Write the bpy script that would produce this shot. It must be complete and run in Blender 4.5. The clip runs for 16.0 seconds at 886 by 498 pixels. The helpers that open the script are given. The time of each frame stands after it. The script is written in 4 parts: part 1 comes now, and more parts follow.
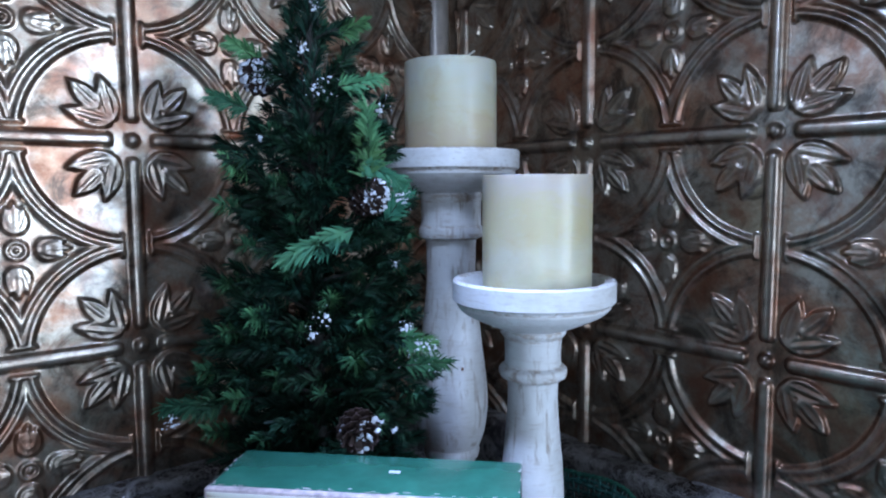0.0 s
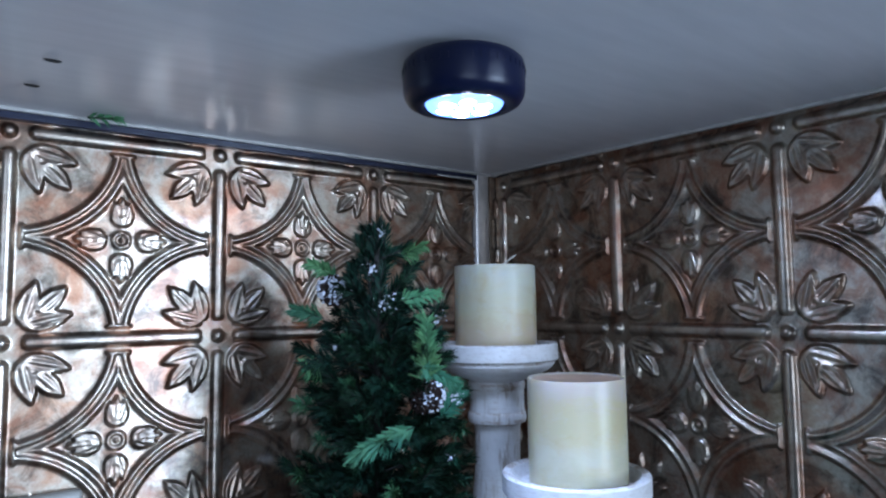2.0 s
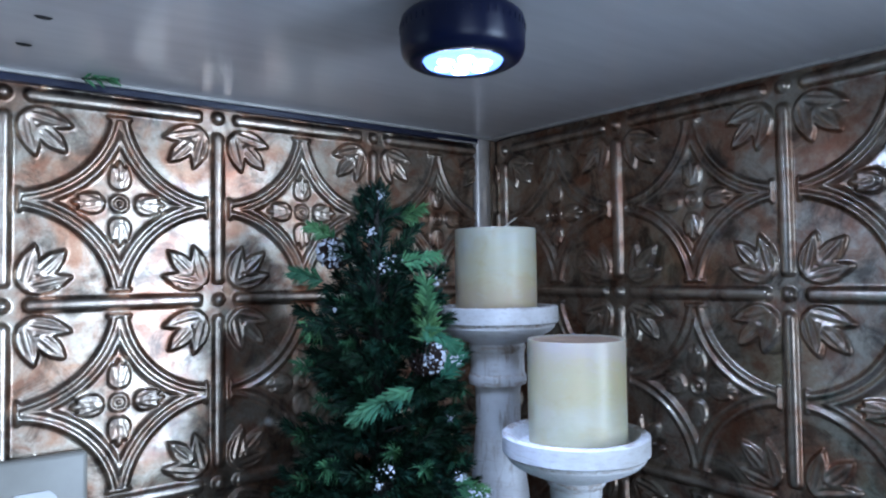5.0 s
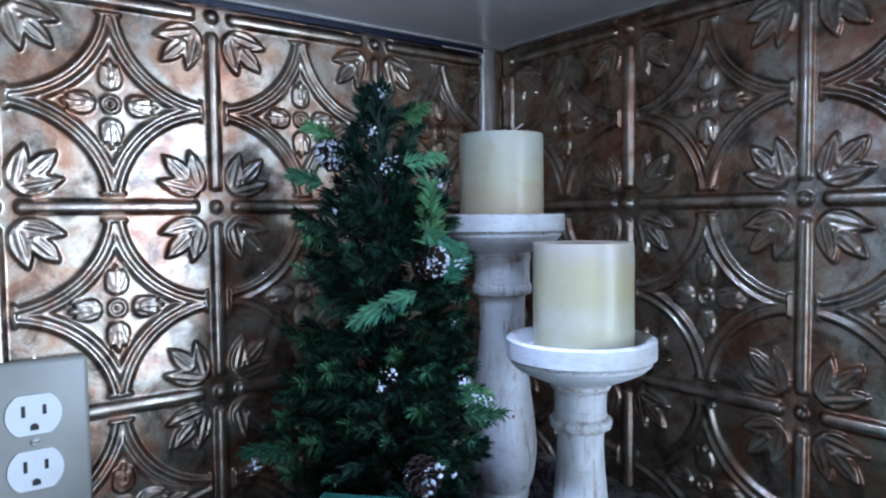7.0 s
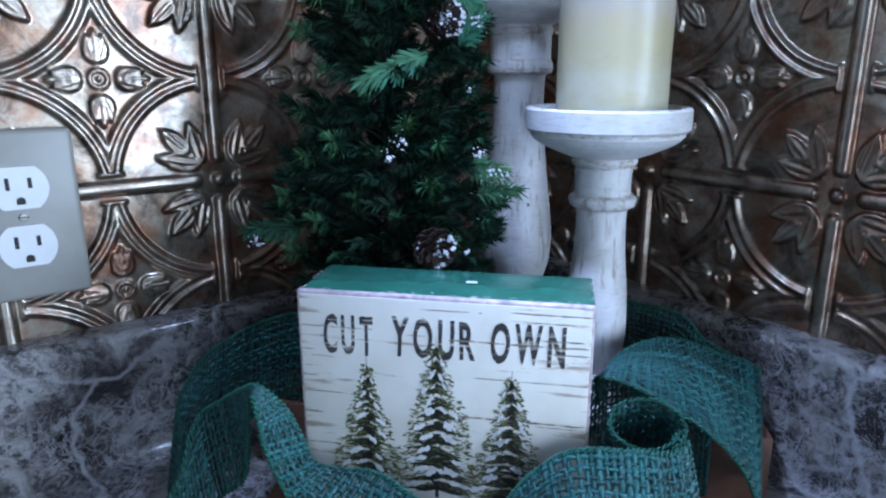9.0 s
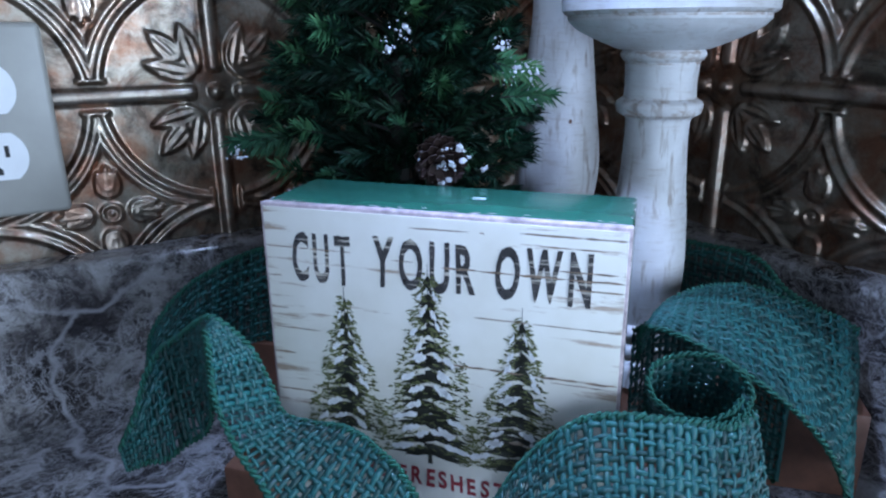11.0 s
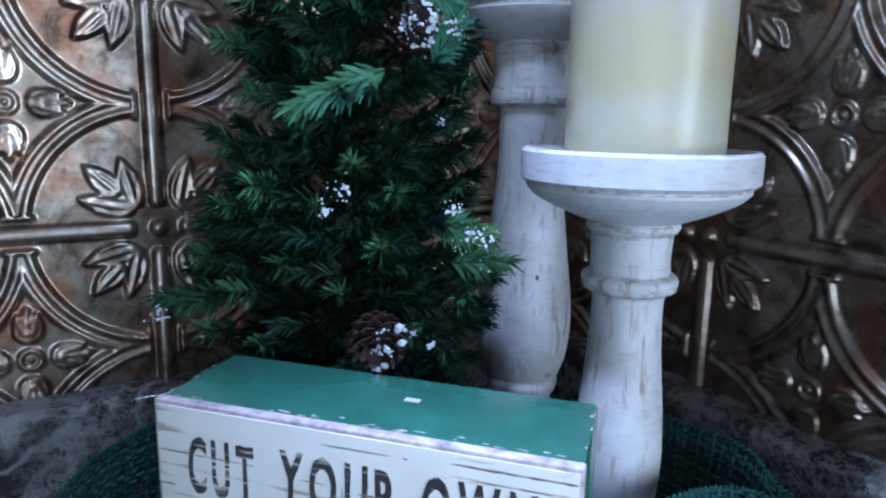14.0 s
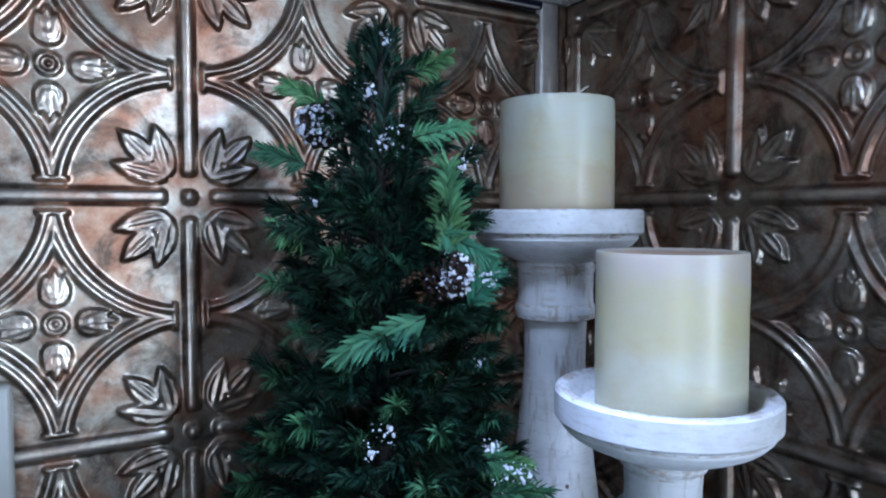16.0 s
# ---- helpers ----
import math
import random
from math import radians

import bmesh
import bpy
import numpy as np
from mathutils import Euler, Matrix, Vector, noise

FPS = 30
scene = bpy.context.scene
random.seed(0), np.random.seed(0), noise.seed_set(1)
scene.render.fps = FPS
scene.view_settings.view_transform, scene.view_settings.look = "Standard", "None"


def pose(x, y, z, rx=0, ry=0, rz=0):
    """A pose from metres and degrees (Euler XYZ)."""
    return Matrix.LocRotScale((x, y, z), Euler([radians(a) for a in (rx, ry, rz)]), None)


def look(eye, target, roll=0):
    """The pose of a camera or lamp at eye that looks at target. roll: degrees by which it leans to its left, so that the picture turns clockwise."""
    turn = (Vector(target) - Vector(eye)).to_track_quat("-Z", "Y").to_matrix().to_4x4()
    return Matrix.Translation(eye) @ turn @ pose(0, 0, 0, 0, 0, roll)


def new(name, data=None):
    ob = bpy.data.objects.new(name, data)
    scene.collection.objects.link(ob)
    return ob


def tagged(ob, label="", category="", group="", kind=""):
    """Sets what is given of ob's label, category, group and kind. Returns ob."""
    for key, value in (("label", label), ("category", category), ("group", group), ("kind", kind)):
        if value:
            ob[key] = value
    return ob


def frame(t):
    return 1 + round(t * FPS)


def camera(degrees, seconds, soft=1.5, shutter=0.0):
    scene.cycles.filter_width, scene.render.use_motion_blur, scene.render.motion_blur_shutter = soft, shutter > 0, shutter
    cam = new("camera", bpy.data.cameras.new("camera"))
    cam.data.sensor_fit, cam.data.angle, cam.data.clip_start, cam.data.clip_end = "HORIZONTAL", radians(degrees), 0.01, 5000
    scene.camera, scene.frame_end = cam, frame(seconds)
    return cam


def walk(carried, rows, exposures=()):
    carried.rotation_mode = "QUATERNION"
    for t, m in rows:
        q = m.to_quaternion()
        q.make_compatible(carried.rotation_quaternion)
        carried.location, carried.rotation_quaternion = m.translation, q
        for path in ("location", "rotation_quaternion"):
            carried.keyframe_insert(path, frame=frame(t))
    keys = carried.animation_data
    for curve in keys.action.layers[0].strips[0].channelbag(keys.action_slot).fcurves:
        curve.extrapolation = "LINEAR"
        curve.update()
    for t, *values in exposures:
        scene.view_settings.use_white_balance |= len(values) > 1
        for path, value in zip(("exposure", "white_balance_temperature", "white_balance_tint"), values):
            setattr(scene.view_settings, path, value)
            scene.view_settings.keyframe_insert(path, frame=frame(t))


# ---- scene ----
cam = camera(66.7, 16.0, soft=2.2)
PATH = [
    (0, (-0.453, -0.528, 0.232), (0.817, 1.006, 0.05), -0.3),
    (0.5, (-0.471, -0.543, 0.255), (0.777, 1.014, 0.109), -0.4),
    (1, (-0.487, -0.553, 0.278), (0.753, 1.016, 0.28), -0.6),
    (1.5, (-0.499, -0.566, 0.293), (0.723, 1.012, 0.423), -0.7),
    (2, (-0.502, -0.568, 0.291), (0.701, 1.022, 0.456), -0.7),
    (2.5, (-0.499, -0.565, 0.286), (0.698, 1.03, 0.428), -0.7),
    (3, (-0.498, -0.565, 0.284), (0.697, 1.035, 0.392), -0.7),
    (3.5, (-0.499, -0.565, 0.284), (0.688, 1.043, 0.36), -0.7),
    (4, (-0.498, -0.566, 0.286), (0.696, 1.037, 0.369), -0.7),
    (6.5, (-0.499, -0.567, 0.279), (0.698, 1.035, 0.275), -0.7),
    (7, (-0.49, -0.554, 0.258), (0.699, 1.052, 0.161), -0.6),
    (7.5, (-0.479, -0.541, 0.244), (0.699, 1.055, -0.013), -0.5),
    (8, (-0.475, -0.535, 0.229), (0.693, 1.048, -0.129), -0.4),
    (8.5, (-0.476, -0.527, 0.215), (0.684, 1.042, -0.225), -0.2),
    (9, (-0.479, -0.526, 0.198), (0.665, 1.031, -0.32), -0.1),
    (11.5, (-0.381, -0.475, 0.141), (0.517, 1.202, -0.477), -0.1),
    (12, (-0.357, -0.463, 0.131), (0.516, 1.23, -0.479), 0.3),
    (12.5, (-0.355, -0.461, 0.144), (0.556, 1.224, -0.432), 0.9),
    (13, (-0.356, -0.46, 0.159), (0.592, 1.233, -0.327), 1.0),
    (13.5, (-0.36, -0.457, 0.172), (0.599, 1.246, -0.251), 1.1),
    (14, (-0.363, -0.458, 0.187), (0.61, 1.247, -0.197), 1.0),
    (14.5, (-0.371, -0.454, 0.209), (0.625, 1.255, -0.086), 0.8),
    (15, (-0.375, -0.455, 0.227), (0.622, 1.266, 0.022), 0.5),
    (15.5, (-0.381, -0.456, 0.239), (0.62, 1.269, 0.09), 0.2),
    (16, (-0.388, -0.458, 0.256), (0.617, 1.268, 0.155), -0.0),
]
walk(cam, [(t, look(eye, target, roll)) for t, eye, target, roll in PATH], [(0.0, 0.05), (1.0, 0.0), (9.0, 0.0), (11.5, -0.08), (12.5, -0.22), (13.5, -0.12), (14.5, -0.04), (16.0, 0.0)])

# ---- light: a bright window across the room, two added fill lamps, and the puck lamp under the cabinet ----
world = bpy.data.worlds.new("world")
scene.world = world
world.use_nodes = True
world.node_tree.nodes["Background"].inputs[0].default_value = (0.6, 0.75, 1.0, 1)
world.node_tree.nodes["Background"].inputs[1].default_value = 0.008
WINDOW_WATTS, ROOM_FILL_WATTS, BLUE_FILL_WATTS, PUCK_WATTS = 77.0, 22.0, 1.4, 0.42


def area_lamp(name, m, sx, sy, watts, colour, shape="RECTANGLE", spread_deg=180):
    lamp = bpy.data.lights.new(name, "AREA")
    lamp.shape, lamp.size, lamp.size_y, lamp.energy, lamp.color = shape, sx, sy, watts, colour
    lamp.spread = math.radians(spread_deg)
    ob = new(name, lamp)
    ob.matrix_world = m
    return ob


area_lamp("window_light", look((0.62, -2.30, 0.15), (0.62, 0.0, 0.15)), 1.05, 1.25, WINDOW_WATTS, (0.552, 0.730, 1.0))
# Added unseen fill from the far left, to brighten tin by the corner.
area_lamp("room_fill_light", look((-1.38, -2.30, 0.05), (-1.38, 0.0, 0.05)), 1.10, 1.40, ROOM_FILL_WATTS, (0.566, 0.730, 1.0))
# Added unseen bluish fill from the left, for glints on the east wall.
area_lamp("blue_fill_light", look((-1.04, -0.02, 0.30), (-1.04, -1.0, 0.28)), 0.75, 0.50, BLUE_FILL_WATTS, (0.45, 0.66, 1.0))
area_lamp("puck_beam", look((-0.272, -0.285, 0.3950), (-0.262, -0.335, 0.0)), 0.02, 0.02, 0.55, (0.40, 0.56, 1.0), "DISK", 78)
area_lamp("puck_light", look((-0.272, -0.285, 0.3955), (-0.272, -0.285, 0.0)), 0.034, 0.034, PUCK_WATTS, (0.42, 0.60, 1.0), "DISK", 174)


# ---- materials ----
def material(name):
    m = bpy.data.materials.new(name)
    m.use_nodes = True
    nt = m.node_tree
    return m, nt, nt.nodes["Principled BSDF"]


def link(nt, a, b):
    nt.links.new(a, b)


def position(nt, scale=(1, 1, 1)):
    g = nt.nodes.new("ShaderNodeNewGeometry")
    mp = nt.nodes.new("ShaderNodeMapping")
    mp.inputs["Scale"].default_value = scale
    link(nt, g.outputs["Position"], mp.inputs["Vector"])
    return mp.outputs["Vector"]


def object_coords(nt, scale=(1, 1, 1)):
    g = nt.nodes.new("ShaderNodeTexCoord")
    mp = nt.nodes.new("ShaderNodeMapping")
    mp.inputs["Scale"].default_value = scale
    link(nt, g.outputs["Object"], mp.inputs["Vector"])
    return mp.outputs["Vector"]


def noise_tex(nt, vec, scale, detail=4, rough=0.55, distort=0.0):
    n = nt.nodes.new("ShaderNodeTexNoise")
    n.inputs["Scale"].default_value, n.inputs["Detail"].default_value = scale, detail
    n.inputs["Roughness"].default_value, n.inputs["Distortion"].default_value = rough, distort
    link(nt, vec, n.inputs["Vector"])
    return n.outputs["Fac"]


def ramp(nt, fac, stops):
    r = nt.nodes.new("ShaderNodeValToRGB")
    e = r.color_ramp.elements
    while len(e) < len(stops):
        e.new(0.5)
    for el, (p, c) in zip(e, stops):
        el.position = p
        el.color = (*c, 1) if len(c) == 3 else c
    link(nt, fac, r.inputs[0])
    return r.outputs["Color"]


def mix(nt, fac, a, b, how="MIX"):
    m = nt.nodes.new("ShaderNodeMix")
    m.data_type, m.blend_type = "RGBA", how
    for s, v in ((m.inputs["Factor"], fac), (m.inputs[6], a), (m.inputs[7], b)):
        if isinstance(v, (int, float)):
            s.default_value = v
        elif isinstance(v, tuple):
            s.default_value = (*v, 1)
        else:
            link(nt, v, s)
    return m.outputs[2]


def grey(v):
    return (v, v, v)


def bump(nt, bsdf, height, strength=0.3, distance=0.001):
    b = nt.nodes.new("ShaderNodeBump")
    b.inputs["Strength"].default_value, b.inputs["Distance"].default_value = strength, distance
    link(nt, height, b.inputs["Height"])
    link(nt, b.outputs["Normal"], bsdf.inputs["Normal"])


def nt_scale(nt, value, k):
    n = nt.nodes.new("ShaderNodeMath")
    n.operation = "MULTIPLY"
    n.inputs[1].default_value = k
    link(nt, value, n.inputs[0])
    return n.outputs[0]


def tin_material():
    m, nt, b = material("aged_tin")
    p = position(nt)
    big = noise_tex(nt, p, 16, 6, 0.62, 0.6)
    mid = noise_tex(nt, p, 55, 5, 0.6, 0.4)
    fine = noise_tex(nt, p, 420, 3, 0.6)
    col = ramp(nt, big, [(0.33, (0.320, 0.132, 0.076)), (0.43, (0.405, 0.245, 0.164)), (0.53, (0.460, 0.392, 0.315)), (0.70, (0.380, 0.322, 0.246))])
    rust = ramp(nt, mid, [(0.45, grey(0)), (0.66, grey(0.8))])
    col = mix(nt, rust, col, (0.25, 0.106, 0.062))
    soot = ramp(nt, noise_tex(nt, p, 31, 5, 0.65, 1.0), [(0.48, grey(0)), (0.65, grey(0.82))])
    col = mix(nt, soot, col, (0.060, 0.045, 0.034))
    dark = ramp(nt, fine, [(0.3, grey(0.82)), (0.6, grey(1.0))])
    col = mix(nt, 1.0, col, dark, "MULTIPLY")
    sep = nt.nodes.new("ShaderNodeSeparateXYZ")   # raised relief is mixed paler, towards pewter: wear plus painted-in highlights
    link(nt, object_coords(nt), sep.inputs[0])
    rubbed = ramp(nt, nt_scale(nt, sep.outputs["Y"], -200.0), [(0.46, grey(0)), (0.85, grey(0.75))])
    rubbed = mix(nt, 1.0, rubbed, ramp(nt, mid, [(0.40, grey(1.0)), (0.66, grey(0.25))]), "MULTIPLY")
    col = mix(nt, rubbed, col, (0.52, 0.45, 0.375))
    link(nt, col, b.inputs["Base Color"])
    b.inputs["Metallic"].default_value = 0.93
    link(nt, ramp(nt, mid, [(0.3, grey(0.28)), (0.7, grey(0.42))]), b.inputs["Roughness"])
    b.inputs["Coat Weight"].default_value = 0.55
    b.inputs["Coat Roughness"].default_value = 0.09
    bump(nt, b, mix(nt, 0.5, mid, fine), 0.13, 0.0012)
    return m


def marble_material():
    m, nt, b = material("dark_marble_laminate")
    p = position(nt)
    warp = nt.nodes.new("ShaderNodeTexNoise")
    warp.inputs["Scale"].default_value = 22
    warp.inputs["Detail"].default_value = 5
    link(nt, p, warp.inputs["Vector"])
    vm = nt.nodes.new("ShaderNodeVectorMath")
    vm.operation = "MULTIPLY_ADD"
    vm.inputs[1].default_value = (0.05, 0.05, 0.05)
    link(nt, warp.outputs["Color"], vm.inputs[0])
    link(nt, p, vm.inputs[2])

    def web(scale, width):
        v = nt.nodes.new("ShaderNodeTexVoronoi")
        v.feature = "DISTANCE_TO_EDGE"
        v.inputs["Scale"].default_value = scale
        link(nt, vm.outputs[0], v.inputs["Vector"])
        return ramp(nt, v.outputs["Distance"], [(0.0, grey(0.95)), (width * 0.8, grey(0.35)), (width * 3.0, grey(0))])
    cloud = noise_tex(nt, vm.outputs[0], 21, 8, 0.70, 0.2)
    base = ramp(nt, cloud, [(0.33, (0.014, 0.012, 0.013)), (0.43, (0.046, 0.041, 0.042)), (0.50, (0.125, 0.114, 0.112)), (0.56, (0.24, 0.23, 0.225)), (0.68, (0.38, 0.37, 0.37))])
    spots = noise_tex(nt, p, 75, 7, 0.72, 0.2)
    base = mix(nt, ramp(nt, spots, [(0.50, grey(0)), (0.57, grey(0.8))]), base, (0.028, 0.025, 0.028))
    pale = noise_tex(nt, p, 34, 8, 0.75, 0.3)
    base = mix(nt, ramp(nt, pale, [(0.56, grey(0)), (0.62, grey(0.65))]), base, (0.44, 0.43, 0.45))
    where = ramp(nt, noise_tex(nt, p, 13, 3), [(0.38, grey(0.05)), (0.56, grey(0.95))])
    wisps = ramp(nt, noise_tex(nt, vm.outputs[0], 46, 5, 0.6, 1.6), [(0.455, grey(0)), (0.50, grey(0.75)), (0.53, grey(0))])
    hair = ramp(nt, noise_tex(nt, position(nt, (1.0, 2.2, 1.6)), 60, 4, 0.55, 2.2), [(0.475, grey(0)), (0.50, grey(0.8)), (0.52, grey(0))])
    lines = mix(nt, 1.0, mix(nt, 0.8, mix(nt, 0.7, wisps, web(36, 0.018), "SCREEN"), hair, "SCREEN"), where, "MULTIPLY")
    seam = nt.nodes.new("ShaderNodeTexVoronoi")   # a few broad pale veins
    seam.feature = "DISTANCE_TO_EDGE"
    seam.inputs["Scale"].default_value = 7.5
    link(nt, vm.outputs[0], seam.inputs["Vector"])
    broad = ramp(nt, seam.outputs["Distance"], [(0.0, grey(0.8)), (0.010, grey(0.55)), (0.024, grey(0))])
    broad = mix(nt, 1.0, broad, ramp(nt, noise_tex(nt, p, 9, 3), [(0.42, grey(0)), (0.58, grey(1.0))]), "MULTIPLY")
    lines = mix(nt, 1.0, lines, broad, "SCREEN")
    col = mix(nt, lines, base, (0.46, 0.45, 0.47))
    link(nt, col, b.inputs["Base Color"])
    link(nt, ramp(nt, spots, [(0.3, grey(0.10)), (0.7, grey(0.18))]), b.inputs["Roughness"])
    bump(nt, b, spots, 0.05, 0.0006)
    return m


def chalk_paint_material(rubbed=False, streak_z=0.16, wear=0.95):
    """White chalk paint rubbed through to wood in streaks and on the turned edges."""
    m, nt, b = material("distressed_white_paint")
    p = position(nt, (1, 1, streak_z))
    q = position(nt)
    streak = noise_tex(nt, p, 210, 4, 0.6, 0.3)
    patch = noise_tex(nt, q, 45, 4, 0.6)
    fine = noise_tex(nt, q, 320, 4, 0.65)
    col = ramp(nt, patch, [(0.3, (0.58, 0.57, 0.57)), (0.65, (0.73, 0.73, 0.74))])
    grain = ramp(nt, streak, [(0.36, grey(wear)), (0.46, grey(0.0))])
    grain = mix(nt, 1.0, grain, ramp(nt, patch, [(0.36, grey(0.15)), (0.60, grey(1.0))]), "MULTIPLY")
    col = mix(nt, grain, col, (0.34, 0.28, 0.24))
    brushed = ramp(nt, noise_tex(nt, position(nt, (0.35, 0.35, 2.4)), 240, 5, 0.7), [(0.50, grey(0)), (0.70, grey(0.5))])
    brushed = mix(nt, 1.0, brushed, ramp(nt, patch, [(0.40, grey(1.0)), (0.60, grey(0.1))]), "MULTIPLY")
    col = mix(nt, brushed, col, (0.36, 0.28, 0.22))
    g = nt.nodes.new("ShaderNodeNewGeometry")
    edge = ramp(nt, g.outputs["Pointiness"], [(0.545, grey(0)), (0.60, grey(1))])
    edge = mix(nt, 1.0, edge, ramp(nt, fine, [(0.47, grey(0)), (0.60, grey(0.9))]), "MULTIPLY")
    col = mix(nt, edge, col, (0.33, 0.23, 0.16))
    if rubbed:
        worn = noise_tex(nt, position(nt, (1, 1, 2.5)), 130, 5, 0.7)
        col = mix(nt, ramp(nt, worn, [(0.47, grey(0)), (0.60, grey(0.75))]), col, (0.34, 0.25, 0.19))
    link(nt, col, b.inputs["Base Color"])
    b.inputs["Roughness"].default_value = 0.55
    bump(nt, b, mix(nt, 0.5, streak, fine), 0.25, 0.0008)
    return m


def wax_material(name, bands):
    """Ivory wax cast in layers: bands are (height in metres over the candle's base, colour)."""
    m, nt, b = material(name)
    q = position(nt)
    sep = nt.nodes.new("ShaderNodeSeparateXYZ")
    link(nt, object_coords(nt), sep.inputs[0])
    height = nt.nodes.new("ShaderNodeMath")
    height.operation = "MULTIPLY_ADD"
    height.inputs[1].default_value = 1 / 0.072
    link(nt, sep.outputs["Z"], height.inputs[0])
    link(nt, ramp(nt, noise_tex(nt, position(nt, (1, 1, 2.4)), 24, 5, 0.6, 0.5), [(0.25, grey(0.0)), (0.75, grey(0.60))]), height.inputs[2])
    sub = nt.nodes.new("ShaderNodeMath")
    sub.operation = "SUBTRACT"
    sub.inputs[1].default_value = 0.30
    link(nt, height.outputs[0], sub.inputs[0])
    col = ramp(nt, sub.outputs[0], [(z / 0.072, c) for z, c in bands])
    blot = noise_tex(nt, position(nt, (1, 1, 1.6)), 42, 5, 0.6, 0.5)
    col = mix(nt, ramp(nt, blot, [(0.54, grey(0)), (0.70, grey(0.45))]), col, (0.46, 0.36, 0.18))
    pale = noise_tex(nt, q, 95, 5, 0.65, 0.4)
    col = mix(nt, ramp(nt, pale, [(0.58, grey(0)), (0.70, grey(0.35))]), col, (0.52, 0.50, 0.41))
    link(nt, col, b.inputs["Base Color"])
    b.inputs["Roughness"].default_value = 0.36
    b.inputs["Subsurface Weight"].default_value = 0.35
    b.inputs["Subsurface Radius"].default_value = (0.012, 0.008, 0.004)
    b.inputs["Subsurface Scale"].default_value = 0.6
    bump(nt, b, noise_tex(nt, q, 120, 4), 0.14, 0.0008)
    return m


def simple(name, colour, rough=0.5, metal=0.0, vary=0.15, scale=120, bumpy=0.15, random=False):
    m, nt, b = material(name)
    q = position(nt)
    n = noise_tex(nt, q, scale, 4, 0.6)
    lo, hi = tuple(c * (1 - vary) for c in colour), tuple(min(1, c * (1 + vary)) for c in colour)
    col = ramp(nt, n, [(0.3, lo), (0.7, hi)])
    if random:
        o = nt.nodes.new("ShaderNodeObjectInfo")
        col = mix(nt, 1.0, col, ramp(nt, o.outputs["Random"], [(0.0, grey(0.6)), (1.0, grey(1.0))]), "MULTIPLY")
    link(nt, col, b.inputs["Base Color"])
    b.inputs["Roughness"].default_value, b.inputs["Metallic"].default_value = rough, metal
    if bumpy:
        bump(nt, b, n, bumpy, 0.0008)
    return m


def needle_material(name, dark, light, rough=0.55):
    m, nt, b = material(name)
    g = nt.nodes.new("ShaderNodeNewGeometry")
    o = nt.nodes.new("ShaderNodeObjectInfo")
    col = mix(nt, g.outputs["Random Per Island"], dark, light)
    hue = noise_tex(nt, position(nt), 38, 2)                     # tufts differ between yellowish and bluish green
    col = mix(nt, 1.0, col, ramp(nt, hue, [(0.38, (0.72, 0.95, 1.0)), (0.62, (1.0, 1.0, 0.85))]), "MULTIPLY")
    col = mix(nt, 1.0, col, ramp(nt, o.outputs["Random"], [(0.0, grey(0.7)), (1.0, grey(1.0))]), "MULTIPLY")
    link(nt, col, b.inputs["Base Color"])
    b.inputs["Roughness"].default_value = rough
    b.inputs["Specular IOR Level"].default_value = 0.14
    return m


def burlap_material():
    m, nt, b = material("green_burlap")
    g = nt.nodes.new("ShaderNodeNewGeometry")
    col = mix(nt, g.outputs["Random Per Island"], (0.003, 0.034, 0.031), (0.016, 0.132, 0.126))
    fuzz = noise_tex(nt, position(nt), 900, 3, 0.7)
    col = mix(nt, 1.0, col, ramp(nt, fuzz, [(0.3, grey(0.65)), (0.7, grey(1.0))]), "MULTIPLY")
    link(nt, col, b.inputs["Base Color"])
    b.inputs["Roughness"].default_value = 0.45
    b.inputs["Specular IOR Level"].default_value = 0.5
    bump(nt, b, fuzz, 0.5, 0.0006)
    return m


def plank_print_material():
    """Cream painted boards with brown scuffs, as printed on the block's face. Object x runs along the boards."""
    m, nt, b = material("printed_cream_boards")
    v = object_coords(nt, (14, 60, 130))
    n = noise_tex(nt, v, 1.0, 6, 0.68)
    q = object_coords(nt)
    tone = noise_tex(nt, q, 30, 4)
    col = ramp(nt, tone, [(0.3, (0.66, 0.64, 0.56)), (0.7, (0.76, 0.75, 0.69))])
    sep = nt.nodes.new("ShaderNodeSeparateXYZ")
    link(nt, q, sep.inputs[0])
    edge = nt.nodes.new("ShaderNodeMath")
    edge.operation = "ABSOLUTE"
    link(nt, sep.outputs["X"], edge.inputs[0])
    side = ramp(nt, edge.outputs[0], [(0.035, grey(0.0)), (0.079, grey(0.11))])
    add = nt.nodes.new("ShaderNodeMath")
    add.operation = "ADD"
    link(nt, n, add.inputs[0])
    link(nt, side, add.inputs[1])
    scuff = ramp(nt, add.outputs[0], [(0.62, grey(0)), (0.69, grey(0.8))])
    col = mix(nt, scuff, col, (0.30, 0.20, 0.13))
    link(nt, col, b.inputs["Base Color"])
    b.inputs["Roughness"].default_value = 0.38
    bump(nt, b, tone, 0.05, 0.0004)
    return m


def worn_ink_material():
    """Charcoal print with the boards' scratches showing through."""
    m, nt, b = material("charcoal_ink")
    n = noise_tex(nt, object_coords(nt, (30, 60, 420)), 1.0, 5, 0.65)
    tone = noise_tex(nt, object_coords(nt), 260, 4)
    col = ramp(nt, tone, [(0.3, (0.025, 0.024, 0.027)), (0.7, (0.075, 0.07, 0.072))])
    col = mix(nt, ramp(nt, n, [(0.555, grey(0)), (0.61, grey(0.95))]), col, (0.56, 0.52, 0.45))
    link(nt, col, b.inputs["Base Color"])
    b.inputs["Roughness"].default_value = 0.5
    return m


